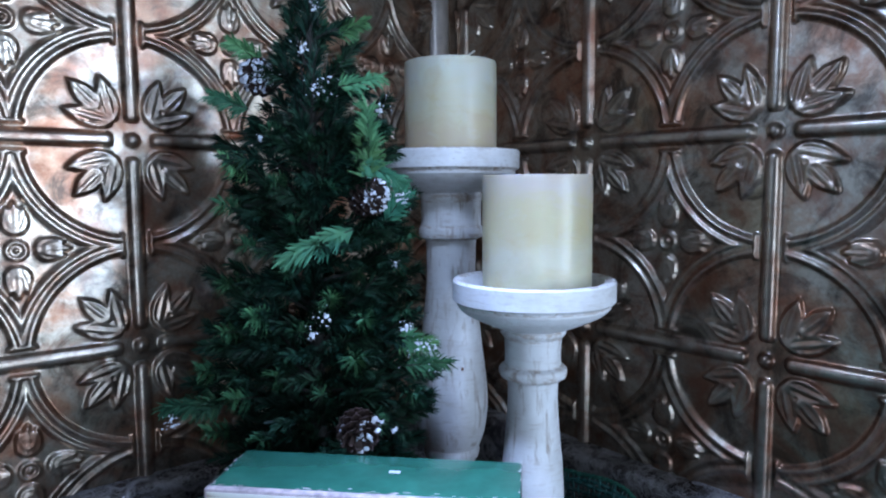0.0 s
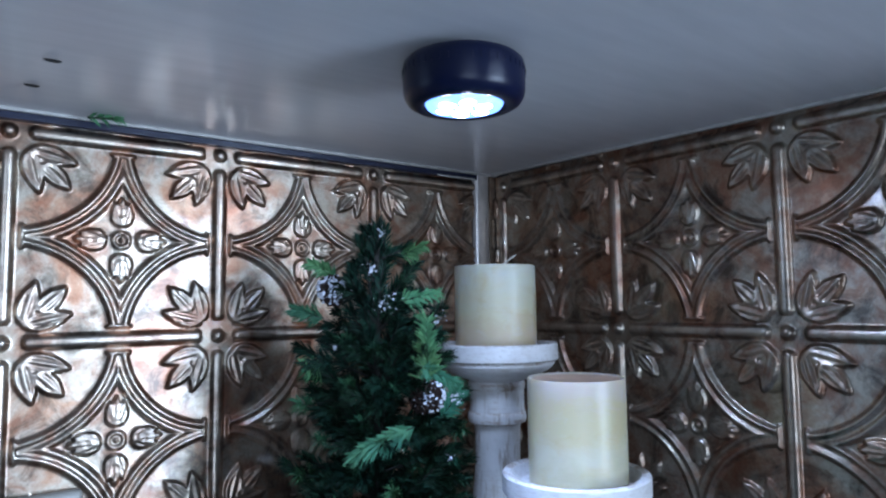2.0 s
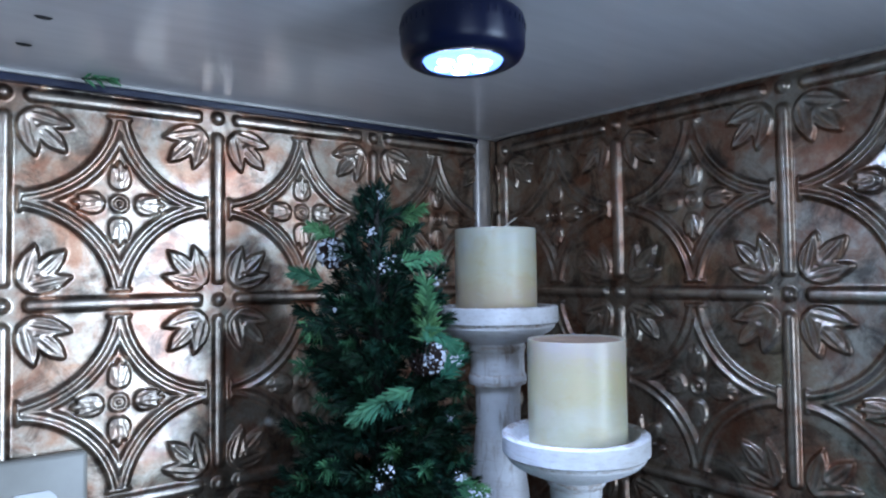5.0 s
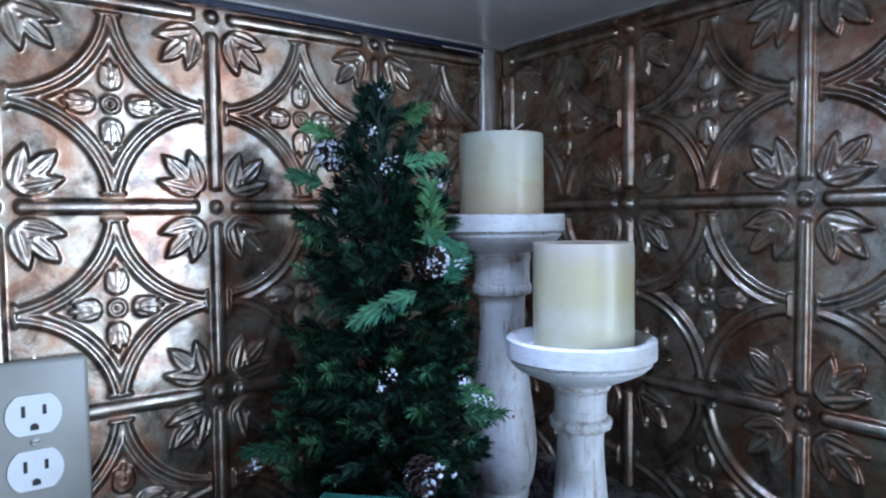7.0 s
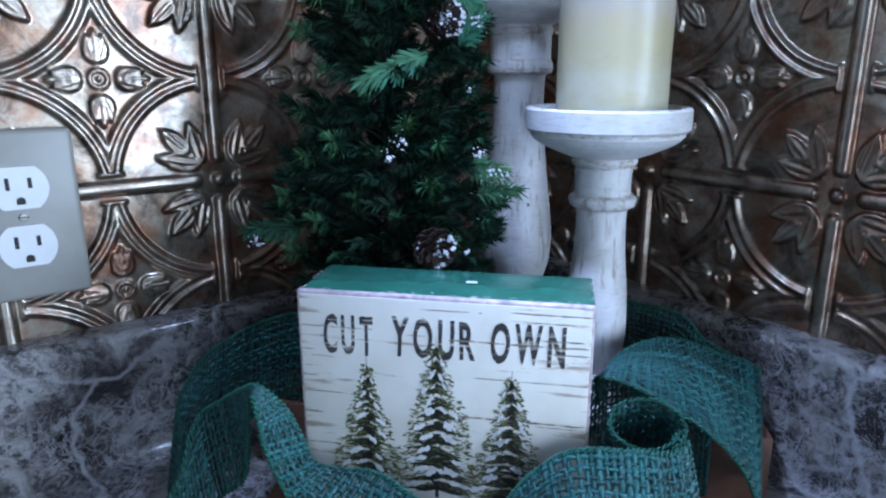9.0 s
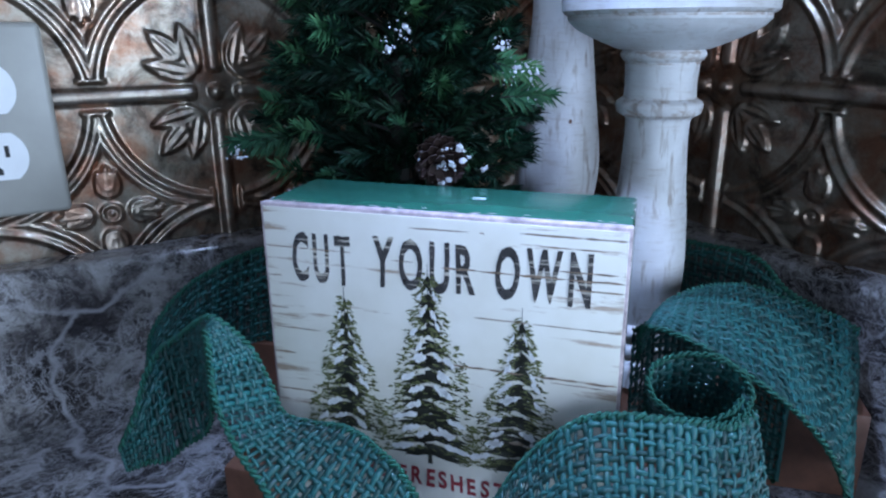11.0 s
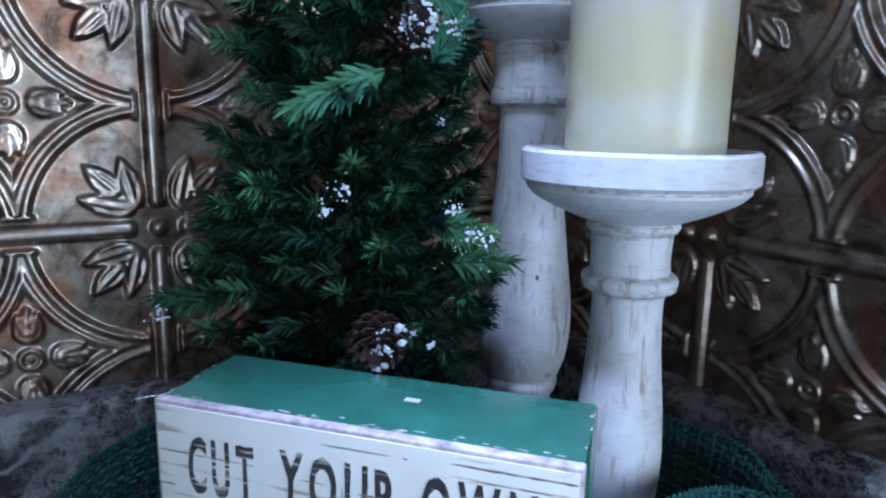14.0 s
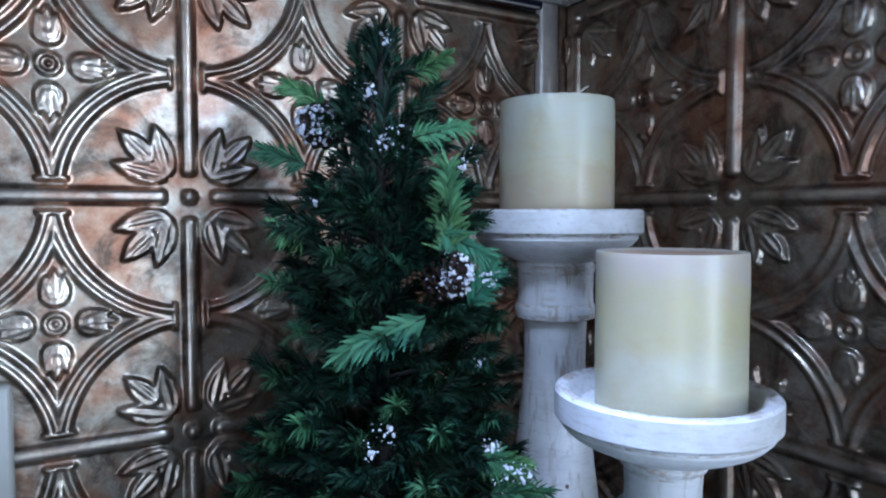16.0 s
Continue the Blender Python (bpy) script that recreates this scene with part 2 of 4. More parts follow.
def cabinet_paint_material():
    m, nt, b = material("cabinet_underside")
    q = position(nt)
    n = noise_tex(nt, position(nt, (1, 6, 1)), 14, 4)
    link(nt, ramp(nt, n, [(0.3, (0.71, 0.71, 0.73)), (0.7, (0.77, 0.77, 0.79))]), b.inputs["Base Color"])
    b.inputs["Roughness"].default_value = 0.24
    bump(nt, b, noise_tex(nt, q, 60, 3), 0.04, 0.0006)
    return m


TIN, MARBLE, CHALK = tin_material(), marble_material(), chalk_paint_material()
WAX = wax_material("ivory_wax", [(0.0, (0.46, 0.43, 0.29)), (0.020, (0.53, 0.50, 0.37)), (0.038, (0.51, 0.450, 0.275)), (0.055, (0.51, 0.44, 0.28)), (0.070, (0.52, 0.45, 0.37))])
WAX_PALE = wax_material("pale_ivory_wax", [(0.0, (0.49, 0.39, 0.30)), (0.022, (0.50, 0.42, 0.28)), (0.040, (0.53, 0.49, 0.34)), (0.058, (0.52, 0.51, 0.40)), (0.071, (0.52, 0.52, 0.44))])
RUBBED = chalk_paint_material(True)
DISH = chalk_paint_material(False, 2.0, 0.30)
HEM = simple("green_burlap_hem", (0.003, 0.078, 0.052), 0.75, vary=0.5, scale=700, bumpy=0.4)
UNDERSIDE, BURLAP, BOARDS = cabinet_paint_material(), burlap_material(), plank_print_material()
# Crown's inner shade is put into near-black needles, its lit front into mid green.
NEEDLE = needle_material("shaded_dark_needles", (0.0006, 0.0024, 0.0018), (0.022, 0.062, 0.039))
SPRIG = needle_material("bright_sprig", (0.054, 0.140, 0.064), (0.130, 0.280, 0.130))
SPRIG_MID = needle_material("lit_mid_green_sprig", (0.014, 0.050, 0.027), (0.062, 0.160, 0.086))
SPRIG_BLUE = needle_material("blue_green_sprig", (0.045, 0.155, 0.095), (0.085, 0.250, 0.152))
TWIG = simple("dark_twig", (0.010, 0.009, 0.007), 0.85)
CONE = simple("pine_cone_scales", (0.030, 0.016, 0.013), 0.6, vary=0.4, scale=300)
SNOW = simple("flocked_snow", (0.52, 0.54, 0.60), 0.85, vary=0.04, scale=600, bumpy=0.5)
BLACK = simple("black_plastic", (0.004, 0.007, 0.028), 0.30, vary=0.1, bumpy=0.03)
BLACK.node_tree.nodes["Principled BSDF"].inputs["Specular IOR Level"].default_value = 0.28
NAVY = simple("navy_gap_shade", (0.012, 0.016, 0.045), 0.4)
PALE = simple("pale_trim", (0.55, 0.53, 0.50), 0.4)
STEEL = simple("bronze_corner_strip", (0.74, 0.69, 0.65), 0.30, 0.45, 0.2, 40)
PLATE = simple("taupe_plate", (0.30, 0.29, 0.26), 0.4, vary=0.06, scale=60, bumpy=0.04)
RECEPT = simple("white_receptacle", (0.72, 0.73, 0.74), 0.3, vary=0.03, bumpy=0.02)
SLOT = simple("dark_slot", (0.01, 0.01, 0.01), 0.6)
SCREW = simple("screw_metal", (0.45, 0.44, 0.41), 0.4, 0.2)
GREEN = simple("green_satin_paint", (0.024, 0.122, 0.086), 0.22, vary=0.25, scale=35, bumpy=0.05)
WORN = simple("worn_pinkish_edge", (0.44, 0.36, 0.37), 0.55, vary=0.5, scale=160, bumpy=0.2)
INK = worn_ink_material()
RED = simple("red_ink", (0.25, 0.02, 0.03), 0.5, vary=0.3, scale=240, bumpy=0)
PINE_INK = simple("pine_green_ink", (0.135, 0.150, 0.062), 0.5, vary=0.6, scale=260, bumpy=0)
PINE_DARK = simple("dark_pine_ink", (0.026, 0.029, 0.022), 0.5, vary=0.5, scale=260, bumpy=0)
SNOW_INK = simple("white_ink", (0.80, 0.82, 0.84), 0.45, vary=0.04, bumpy=0)
SEAM = simple("brown_seam_ink", (0.29, 0.21, 0.155), 0.5, vary=0.5, scale=200, bumpy=0)
BROWN = simple("reddish_brown_wood", (0.16, 0.07, 0.045), 0.45, vary=0.35, scale=60, bumpy=0.2)
WAX_TOP = simple("tan_melted_wax", (0.50, 0.33, 0.24), 0.4, vary=0.2, scale=60, bumpy=0.1)
WICK = simple("waxed_wick", (0.72, 0.69, 0.62), 0.7)
ROOM = simple("room_paint", (0.045, 0.046, 0.052), 0.7, vary=0.05, scale=8)
LED, _nt, _b = material("led_glow")
_b.inputs["Emission Color"].default_value = (0.62, 0.78, 1.0, 1)
_b.inputs["Emission Strength"].default_value = 85.0
LENS, _nt, _b = material("puck_lens")
_b.inputs["Base Color"].default_value = (0.5, 0.6, 0.8, 1)
_b.inputs["Roughness"].default_value = 0.25
_b.inputs["Emission Color"].default_value = (0.14, 0.32, 0.95, 1)
_b.inputs["Emission Strength"].default_value = 3.0


# ---- mesh helpers ----
def part(name, bm, mat, parent=None, label="", smooth=True):
    me = bpy.data.meshes.new(name)
    bm.to_mesh(me)
    bm.free()
    ob = mesh_part(name, me, mat, parent, label, smooth)
    if smooth:
        me.set_sharp_from_angle(angle=math.radians(36))
    return ob


def mesh_part(name, me, mat, parent=None, label="", smooth=True):
    if mat is not None and not me.materials:
        me.materials.append(mat)
    if smooth:
        me.polygons.foreach_set("use_smooth", [True] * len(me.polygons))
    ob = new(name, me)
    if parent is not None:
        ob.parent = parent
    if label:
        tagged(ob, label)
    return ob


def thing(name, label, category, m=None, group="", kind=""):
    ob = new(name)
    if m is not None:
        ob.matrix_world = m
    return tagged(ob, label, category, group, kind)


def box_bm(x0, x1, y0, y1, z0, z1, bevel=0.0, segs=2):
    bm = bmesh.new()
    bmesh.ops.create_cube(bm, size=1.0)
    for v in bm.verts:
        v.co = Vector((x0 if v.co.x < 0 else x1, y0 if v.co.y < 0 else y1, z0 if v.co.z < 0 else z1))
    if bevel:
        bmesh.ops.bevel(bm, geom=bm.edges[:], offset=bevel, segments=segs, affect="EDGES", profile=0.5)
    return bm


def lathe_bm(profile, steps=64, wobble=0.0):
    """Turns (radius, z) pairs round the z axis; radius 0 closes an end."""
    bm = bmesh.new()
    rings = []
    for r, z in profile:
        if r <= 1e-6:
            rings.append([bm.verts.new((0, 0, z))])
        else:
            rings.append([bm.verts.new(((r + wobble * noise.noise(Vector((math.cos(a) * 2, math.sin(a) * 2, z * 40)))) * math.cos(a),
                                        (r + wobble * noise.noise(Vector((math.cos(a) * 2 + 7, math.sin(a) * 2, z * 40)))) * math.sin(a), z))
                          for a in (2 * math.pi * i / steps for i in range(steps))])
    for a, b in zip(rings, rings[1:]):
        for i in range(steps):
            j = (i + 1) % steps
            if len(a) == 1 and len(b) > 1:
                bm.faces.new((a[0], b[j], b[i]))
            elif len(b) == 1 and len(a) > 1:
                bm.faces.new((a[i], a[j], b[0]))
            elif len(a) > 1:
                bm.faces.new((a[i], a[j], b[j], b[i]))
    bmesh.ops.recalc_face_normals(bm, faces=bm.faces[:])
    return bm


def smooth_profile(knots, n=6):
    """A rounded profile through knots: (radius, z, sharp); a sharp knot keeps its corner."""
    out = []
    for i in range(len(knots) - 1):
        p1, p2 = knots[i], knots[i + 1]
        p0 = knots[i - 1] if i and not p1[2] else p1
        p3 = knots[i + 2] if i + 2 < len(knots) and not p2[2] else p2
        for k in range(n):
            t = k / n
            out.append(tuple(0.5 * (2 * p1[c] + (p2[c] - p0[c]) * t + (2 * p0[c] - 5 * p1[c] + 4 * p2[c] - p3[c]) * t * t
                                    + (3 * p1[c] - p0[c] - 3 * p2[c] + p3[c]) * t ** 3) for c in (0, 1)))
    out.append(knots[-1][:2])
    return [(max(0.0, r), z) for r, z in out]


def flat_bm(polys, z=0.0):
    bm = bmesh.new()
    for poly in polys:
        bm.faces.new([bm.verts.new((x, z, y)) for x, y in poly])
    return bm


# ---- the setting ----
G, TOP, EDGE = 0.1524, 0.42, 0.012          # pattern repeat, its top line, overlap above that line
LEFT0, RIGHT0 = -0.1584, 0.020              # pattern lines nearest the corner, along each wall
COUNTER, LIP, LIP_DEEP = -0.085, 0.015, 0.030

tagged(part("wall_north", box_bm(-2.4, 0.12, 0.004, 0.12, -0.9, 1.6), ROOM, None, smooth=False), "painted kitchen wall behind pressed tin panels", "wall", kind="structure")
tagged(part("wall_east", box_bm(0.0, 0.12, -0.62, 0.004, -0.9, 1.6), ROOM, None, smooth=False), "painted kitchen wall behind pressed tin panels", "wall", kind="structure")
# Unseen room shell, added; near black so that little light bounces back.
tagged(part("wall_far", box_bm(-2.4, 2.2, -2.45, -2.33, -0.9, 1.6), ROOM, None, smooth=False), "unseen dark wall added across the room", "wall", kind="structure")
tagged(part("wall_west", box_bm(-2.5, -2.4, -2.4, 0.1, -0.9, 1.6), ROOM, None, smooth=False), "unseen dark side wall added to the room", "wall", kind="structure")
tagged(part("wall_side", box_bm(2.1, 2.2, -2.4, 0.1, -0.9, 1.6), ROOM, None, smooth=False), "unseen dark side wall added to the room", "wall", kind="structure")
tagged(part("wall_return", box_bm(0.12, 2.1, -0.62, -0.52, -0.9, 1.6), ROOM, None, smooth=False), "unseen dark return wall added to the room", "wall", kind="structure")
tagged(part("floor", box_bm(-2.4, 2.1, -2.4, 0.1, -1.0, -0.9), ROOM, None, smooth=False), "unseen dark floor added to the room", "floor", kind="structure")
tagged(part("ceiling", box_bm(-2.4, 2.1, -2.4, 0.1, 1.5, 1.6), ROOM, None, smooth=False), "unseen dark ceiling added to the room", "ceiling", kind="structure")


def extrude_outline(outline, z0, z1, bevel=0.0):
    bm = bmesh.new()
    f = bm.faces.new([bm.verts.new((x, y, z0)) for x, y in outline])
    r = bmesh.ops.extrude_face_region(bm, geom=[f])
    for v in r["geom"]:
        if isinstance(v, bmesh.types.BMVert):
            v.co.z = z1
    bmesh.ops.recalc_face_normals(bm, faces=bm.faces[:])
    if bevel:
        bmesh.ops.bevel(bm, geom=bm.edges[:], offset=bevel, segments=2, affect="EDGES")
    return bm


def backsplash_bm(length):
    """Coved laminate upstand: a flat ledge, a rolled front edge, a face and a cove into the worktop. x along the wall, y to the room."""
    prof = [(0.0, LIP), (-LIP_DEEP + 0.007, LIP)]
    prof += [(-LIP_DEEP + 0.007 - 0.007 * math.sin(a), LIP - 0.007 + 0.007 * math.cos(a)) for a in (i * math.pi / 16 for i in range(1, 9))]
    prof += [(-LIP_DEEP, COUNTER + 0.014)]
    prof += [(-LIP_DEEP - 0.014 + 0.014 * math.cos(a), COUNTER + 0.0145 - 0.014 * math.sin(a)) for a in (i * math.pi / 16 for i in range(1, 9))]
    prof += [(-LIP_DEEP - 0.014, COUNTER - 0.01), (0.0, COUNTER - 0.01)]
    bm = bmesh.new()
    rows = [[bm.verts.new((x, y, z)) for y, z in prof] for x in (0.0, length)]
    n = len(prof)
    for i in range(n):
        bm.faces.new((rows[0][i], rows[0][(i + 1) % n], rows[1][(i + 1) % n], rows[1][i]))
    bm.faces.new(rows[0])
    bm.faces.new(rows[1])
    bmesh.ops.recalc_face_normals(bm, faces=bm.faces[:])
    return bm


top = part("worktop", extrude_outline([(0.0, 0.0), (-1.9, 0.0), (-1.9, -0.62), (-0.95, -0.62), (-0.62, -0.64), (0.0, -0.64)], COUNTER - 0.035, COUNTER, 0.003), MARBLE, None, smooth=False)
tagged(top, "dark veined marble-look laminate corner worktop", "worktop", kind="structure")
up = part("upstand_north", backsplash_bm(1.9), MARBLE)
up.matrix_world = pose(-1.9, 0.004, 0)
tagged(up, "marble-look laminate upstand with rolled edge", "upstand", kind="structure")
up = part("upstand_east", backsplash_bm(0.62), MARBLE)
up.matrix_world = pose(0.001, 0.0, 0, 0, 0, -90)
tagged(up, "marble-look laminate upstand with rolled edge", "upstand", kind="structure")
tagged(part("base_cabinet", extrude_outline([(0.0, 0.0), (-1.85, 0.0), (-1.85, -0.58), (-0.97, -0.58), (-0.62, -0.61), (0.0, -0.61)], -0.9, COUNTER - 0.036), ROOM, None, smooth=False), "plain painted base cabinet under the worktop", "cabinet", kind="structure")

# The wall cabinet hangs a little out of level.
CABINET = [(0.0, 0.0), (-0.66, 0.0), (-0.66, -0.32), (-0.64, -0.32), (-0.36, -0.60), (-0.36, -0.62), (0.0, -0.62)]
hung = Matrix.Translation((0, 0, 0.4345)) @ Matrix(((1, 0, 0, 0), (0, 1, 0, 0), (0.0, 0.031, 1, 0), (0, 0, 0, 1)))
under = thing("wall_cabinet", "painted corner wall cabinet seen from below", "cabinet", hung)
part("bottom_panel", extrude_outline(CABINET, 0.0, 0.016, 0.002), UNDERSIDE, under, smooth=False)
part("case", extrude_outline(CABINET, 0.0165, 0.75, 0.002), UNDERSIDE, under, smooth=False)


# ---- pressed tin tile relief ----
def lobe(x, y, bx, by, ang, length, width, curl=0.0):
    """A pointed leaf lobe from (bx, by) along ang: a height of 0 to 1, hollowed on both sides of its middle vein."""
    c, s = math.cos(ang), math.sin(ang)
    a, b = (x - bx) * c + (y - by) * s, -(x - bx) * s + (y - by) * c
    t = a / length
    b = b - curl * np.clip(t, 0, 1) ** 2 * length
    half = width * np.sin(np.pi * np.clip(t, 0, 1) ** 0.80) ** 0.80 + 1e-6
    q = np.abs(b) / half
    h = np.where((t > 0) & (t < 1) & (q < 1), 0.62 + 0.38 * np.sqrt(np.clip(1 - q ** 4, 0, 1)), 0)
    hollow = np.exp(-((q - 0.42) / 0.20) ** 2) * np.clip((0.85 - t) * 6, 0, 1) * np.clip((t - 0.10) * 8, 0, 1)
    return h * (1 - 0.40 * hollow)


def tile_height(u, v):
    """Relief in metres of the repeating pattern; u, v in repeats, whole numbers on its lines."""
    x, y = u - np.floor(u) - 0.5, v - np.floor(v) - 0.5
    h = np.zeros_like(x)
    for p, q in ((x, y), (y, x)):            # half-round beads along the lines, with gaps at the crossings
        along, across = p, 0.5 - np.abs(q)
        d = np.hypot(np.maximum(np.abs(along) - 0.385, 0), across)
        h = np.maximum(h, 0.0036 * np.sqrt(np.clip(1 - (d / 0.034) ** 2.4, 0, 1)))
    d = np.hypot(0.5 - np.abs(x), 0.5 - np.abs(y))
    h = np.maximum(h, 0.0040 * np.sqrt(np.clip(1 - (d / 0.033) ** 2, 0, 1)))
    ring = (d - 0.503) / 0.046                # flat arcs round each crossing: two ridges with a groove between
    reach = np.maximum(np.abs(x), np.abs(y))
    inside = (reach < 0.442) & (np.abs(ring) < 1)
    ridge = np.exp(-((np.abs(ring) - 0.52) / 0.26) ** 2)
    shape = np.clip((1 - np.abs(ring)) * 7, 0, 1) * np.clip((0.442 - reach) * 80, 0, 1)
    h = np.maximum(h, np.where(inside, (0.0011 + 0.0019 * ridge) * shape, 0))
    for p, q in ((x, y), (y, x)):            # the bars that close the tips
        tip = np.clip(1.4 - np.abs(np.abs(p) - 0.434) / 0.009, 0, 1) * np.clip((0.062 - np.abs(q)) * 90, 0, 1)
        h = np.maximum(h, 0.0029 * tip)
    r = np.hypot(x, y)
    h = np.maximum(h, 0.0025 * np.exp(-((r - 0.037) / 0.008) ** 2))
    h = np.maximum(h, 0.0024 * np.sqrt(np.clip(1 - (r / 0.013) ** 2, 0, 1)))
    for k in range(4):                        # small tulip leaves round the rosette
        a = k * math.pi / 2
        ca, sa = math.cos(a), math.sin(a)
        for da, off, ln, w, curl in ((0.50, 0.070, 0.128, 0.032, -0.22), (-0.50, 0.070, 0.128, 0.032, 0.22), (0, 0.098, 0.122, 0.026, 0)):
            h = np.maximum(h, 0.0027 * lobe(x, y, off * ca, off * sa, a + da, ln, w, curl) * (1.0 if da else 1.12))
    for sx in (-1, 1):                        # three-lobed leaves in the corners, side lobes along the beads
        for sy in (-1, 1):
            a = math.atan2(-sy, -sx)
            for da, off, ln, w, curl in ((0.62, 0.420, 0.218, 0.046, -0.08), (-0.62, 0.420, 0.218, 0.046, 0.08), (0, 0.360, 0.172, 0.043, 0)):
                h = np.maximum(h, 0.0030 * lobe(x, y, sx * off, sy * off, a + da, ln, w, curl) * (1.0 if da else 1.10))
    return h


def soften(h, times=1):
    for _ in range(times):
        p = np.pad(h, 1, mode="edge")
        h = (4 * h + p[:-2, 1:-1] + p[2:, 1:-1] + p[1:-1, :-2] + p[1:-1, 2:]) / 8
    return h


def tile_mesh(n=176):
    s = np.linspace(-EDGE / G, 1 - EDGE / G, n)
    u, v = np.meshgrid(s, s)
    h = 1.22 * soften(tile_height(u, v), 3)
    co = np.stack([u * G, -h, -(v * G)], -1).reshape(-1, 3)
    idx = np.arange(n * n).reshape(n, n)
    quads = np.stack([idx[:-1, :-1], idx[1:, :-1], idx[1:, 1:], idx[:-1, 1:]], -1).reshape(-1, 4)
    rim = np.concatenate([idx[0, :], idx[1:, -1], idx[-1, -2::-1], idx[-2:0:-1, 0]])
    front, back = co[rim].copy(), co[rim].copy()
    back[:, 1] = 0.003
    m = len(rim)
    a, b = n * n + np.arange(m), n * n + m + np.arange(m)
    skirt = np.stack([a, np.roll(a, -1), np.roll(b, -1), b], -1)
    me = bpy.data.meshes.new("tile")
    me.from_pydata(np.concatenate([co, front, back]).tolist(), [], np.concatenate([quads, skirt]).tolist())
    me.update()
    return me


TILE = tile_mesh()
TILE.materials.append(TIN)
north = thing("backsplash_north", "pressed tin-look backsplash with leaf and arch relief, bronze and pewter patina", "backsplash", kind="structure")
east = thing("backsplash_east", "pressed tin-look backsplash with leaf and arch relief, dark bronze patina", "backsplash", kind="structure")
for row in range(3):
    for col in range(4):
        t = mesh_part("tile", TILE, None, north)
        t.matrix_world = pose(LEFT0 - col * G, 0.0, TOP - row * G)
    for col in range(4):
        t = mesh_part("tile", TILE, None, east)
        t.matrix_world = pose(-0.003, -RIGHT0 - col * G, TOP - row * G, 0, 0, -90)

# corner strip, a navy strip for the shade in the gap above the panels, and pale edge lines
bm = bmesh.new()
rows = []
for z in (COUNTER + 0.1, 0.4335):
    rows.append([bm.verts.new((-0.0205 - 0.0112 * math.cos(a), -0.001 - 0.0065 * math.sin(a), z)) for a in (math.pi * i / 12 for i in range(13))])
for i in range(12):
    bm.faces.new((rows[0][i], rows[0][i + 1], rows[1][i + 1], rows[1][i]))
strip = part("corner_strip", bm, STEEL)
tagged(strip, "shiny bronze half-round strip in the wall corner", "trim", kind="structure")
tagged(part("corner_filler", box_bm(-0.0105, -0.0005, -0.006, 0.003, LIP, 0.433), TIN, None, smooth=False), "narrow bronze filler beside the corner strip", "trim", kind="structure")
tagged(part("gap_strip", box_bm(-1.0, -0.030, -0.0075, 0.002, 0.4275, 0.4335), NAVY, None, smooth=False), "navy strip painted for the shaded gap between tin panel and cabinet", "trim", kind="structure")
tagged(part("edge_bead", box_bm(-1.0, -0.004, -0.0125, -0.0085, 0.4322, 0.4345, 0.0006), PALE, None), "thin pale bead along the cabinet edge", "trim", kind="structure")
e = part("edge_bead", box_bm(-0.0165, -0.0125, -0.62, -0.016, -0.0026, 0.0, 0.0006), PALE, None)
e.matrix_world = hung
tagged(e, "thin pale bead along the cabinet edge", "trim", kind="structure")
tag = part("paper_edge", box_bm(-0.085, -0.034, -0.0098, -0.0080, 0.4262, 0.4278, 0.0003), PALE, None)
tagged(tag, "pale torn paper edge under the cabinet", "paper")
for x, y in ((-0.454, -0.145), (-0.458, -0.083)):
    nail = part("nail_hole", lathe_bm([(0, -0.0012), (0.0022, -0.0010), (0.0032, 0.0), (0.0, 0.0)], 12), SLOT)
    nail.matrix_world = hung @ pose(x, y, 0) @ Matrix.Diagonal((1.5, 0.7, 1, 1))
    tagged(nail, "small dark nail hole in the cabinet underside", "nail", "nail holes in the cabinet")


# ---- puck lamp ----
puck = thing("puck_light", "round black battery puck light, switched on, stuck under the cabinet", "lamp", pose(-0.272, -0.285, 0.4255))
part("housing", lathe_bm([(0, 0.0), (0.0312, 0.0), (0.0334, -0.0022), (0.0340, -0.0050), (0.0340, -0.0110), (0.0338, -0.0180), (0.0332, -0.0208), (0.0312, -0.0240), (0.0285, -0.0256), (0.0240, -0.0260), (0.0224, -0.0252), (0.0216, -0.0243), (0.0, -0.0243)], 72), BLACK, puck)
for k in range(48):
    a = 2 * math.pi * k / 48
    r = part("grip_ridge", box_bm(-0.0006, 0.0006, 0.0335, 0.0343, -0.0095, -0.0060), BLACK, puck, smooth=False)
    r.matrix_local = pose(0, 0, 0, 0, 0, math.degrees(a))
part("lens", lathe_bm([(0.0216, -0.0245), (0.0205, -0.0262), (0.014, -0.0270), (0.0, -0.0272)], 48), LENS, puck, "bluish clear plastic lens")
for k in range(7):
    a = 2 * math.pi * k / 6
    rr = 0.0 if k == 6 else 0.0115
    bm = bmesh.new()
    bmesh.ops.create_uvsphere(bm, u_segments=16, v_segments=8, radius=0.0040)
    bmesh.ops.scale(bm, vec=(1.15, 1.15, 0.25), verts=bm.verts[:])
    led = part("led", bm, LED, puck, "glowing cold white diode")
    led.location = (rr * math.cos(a), rr * math.sin(a), -0.0268)


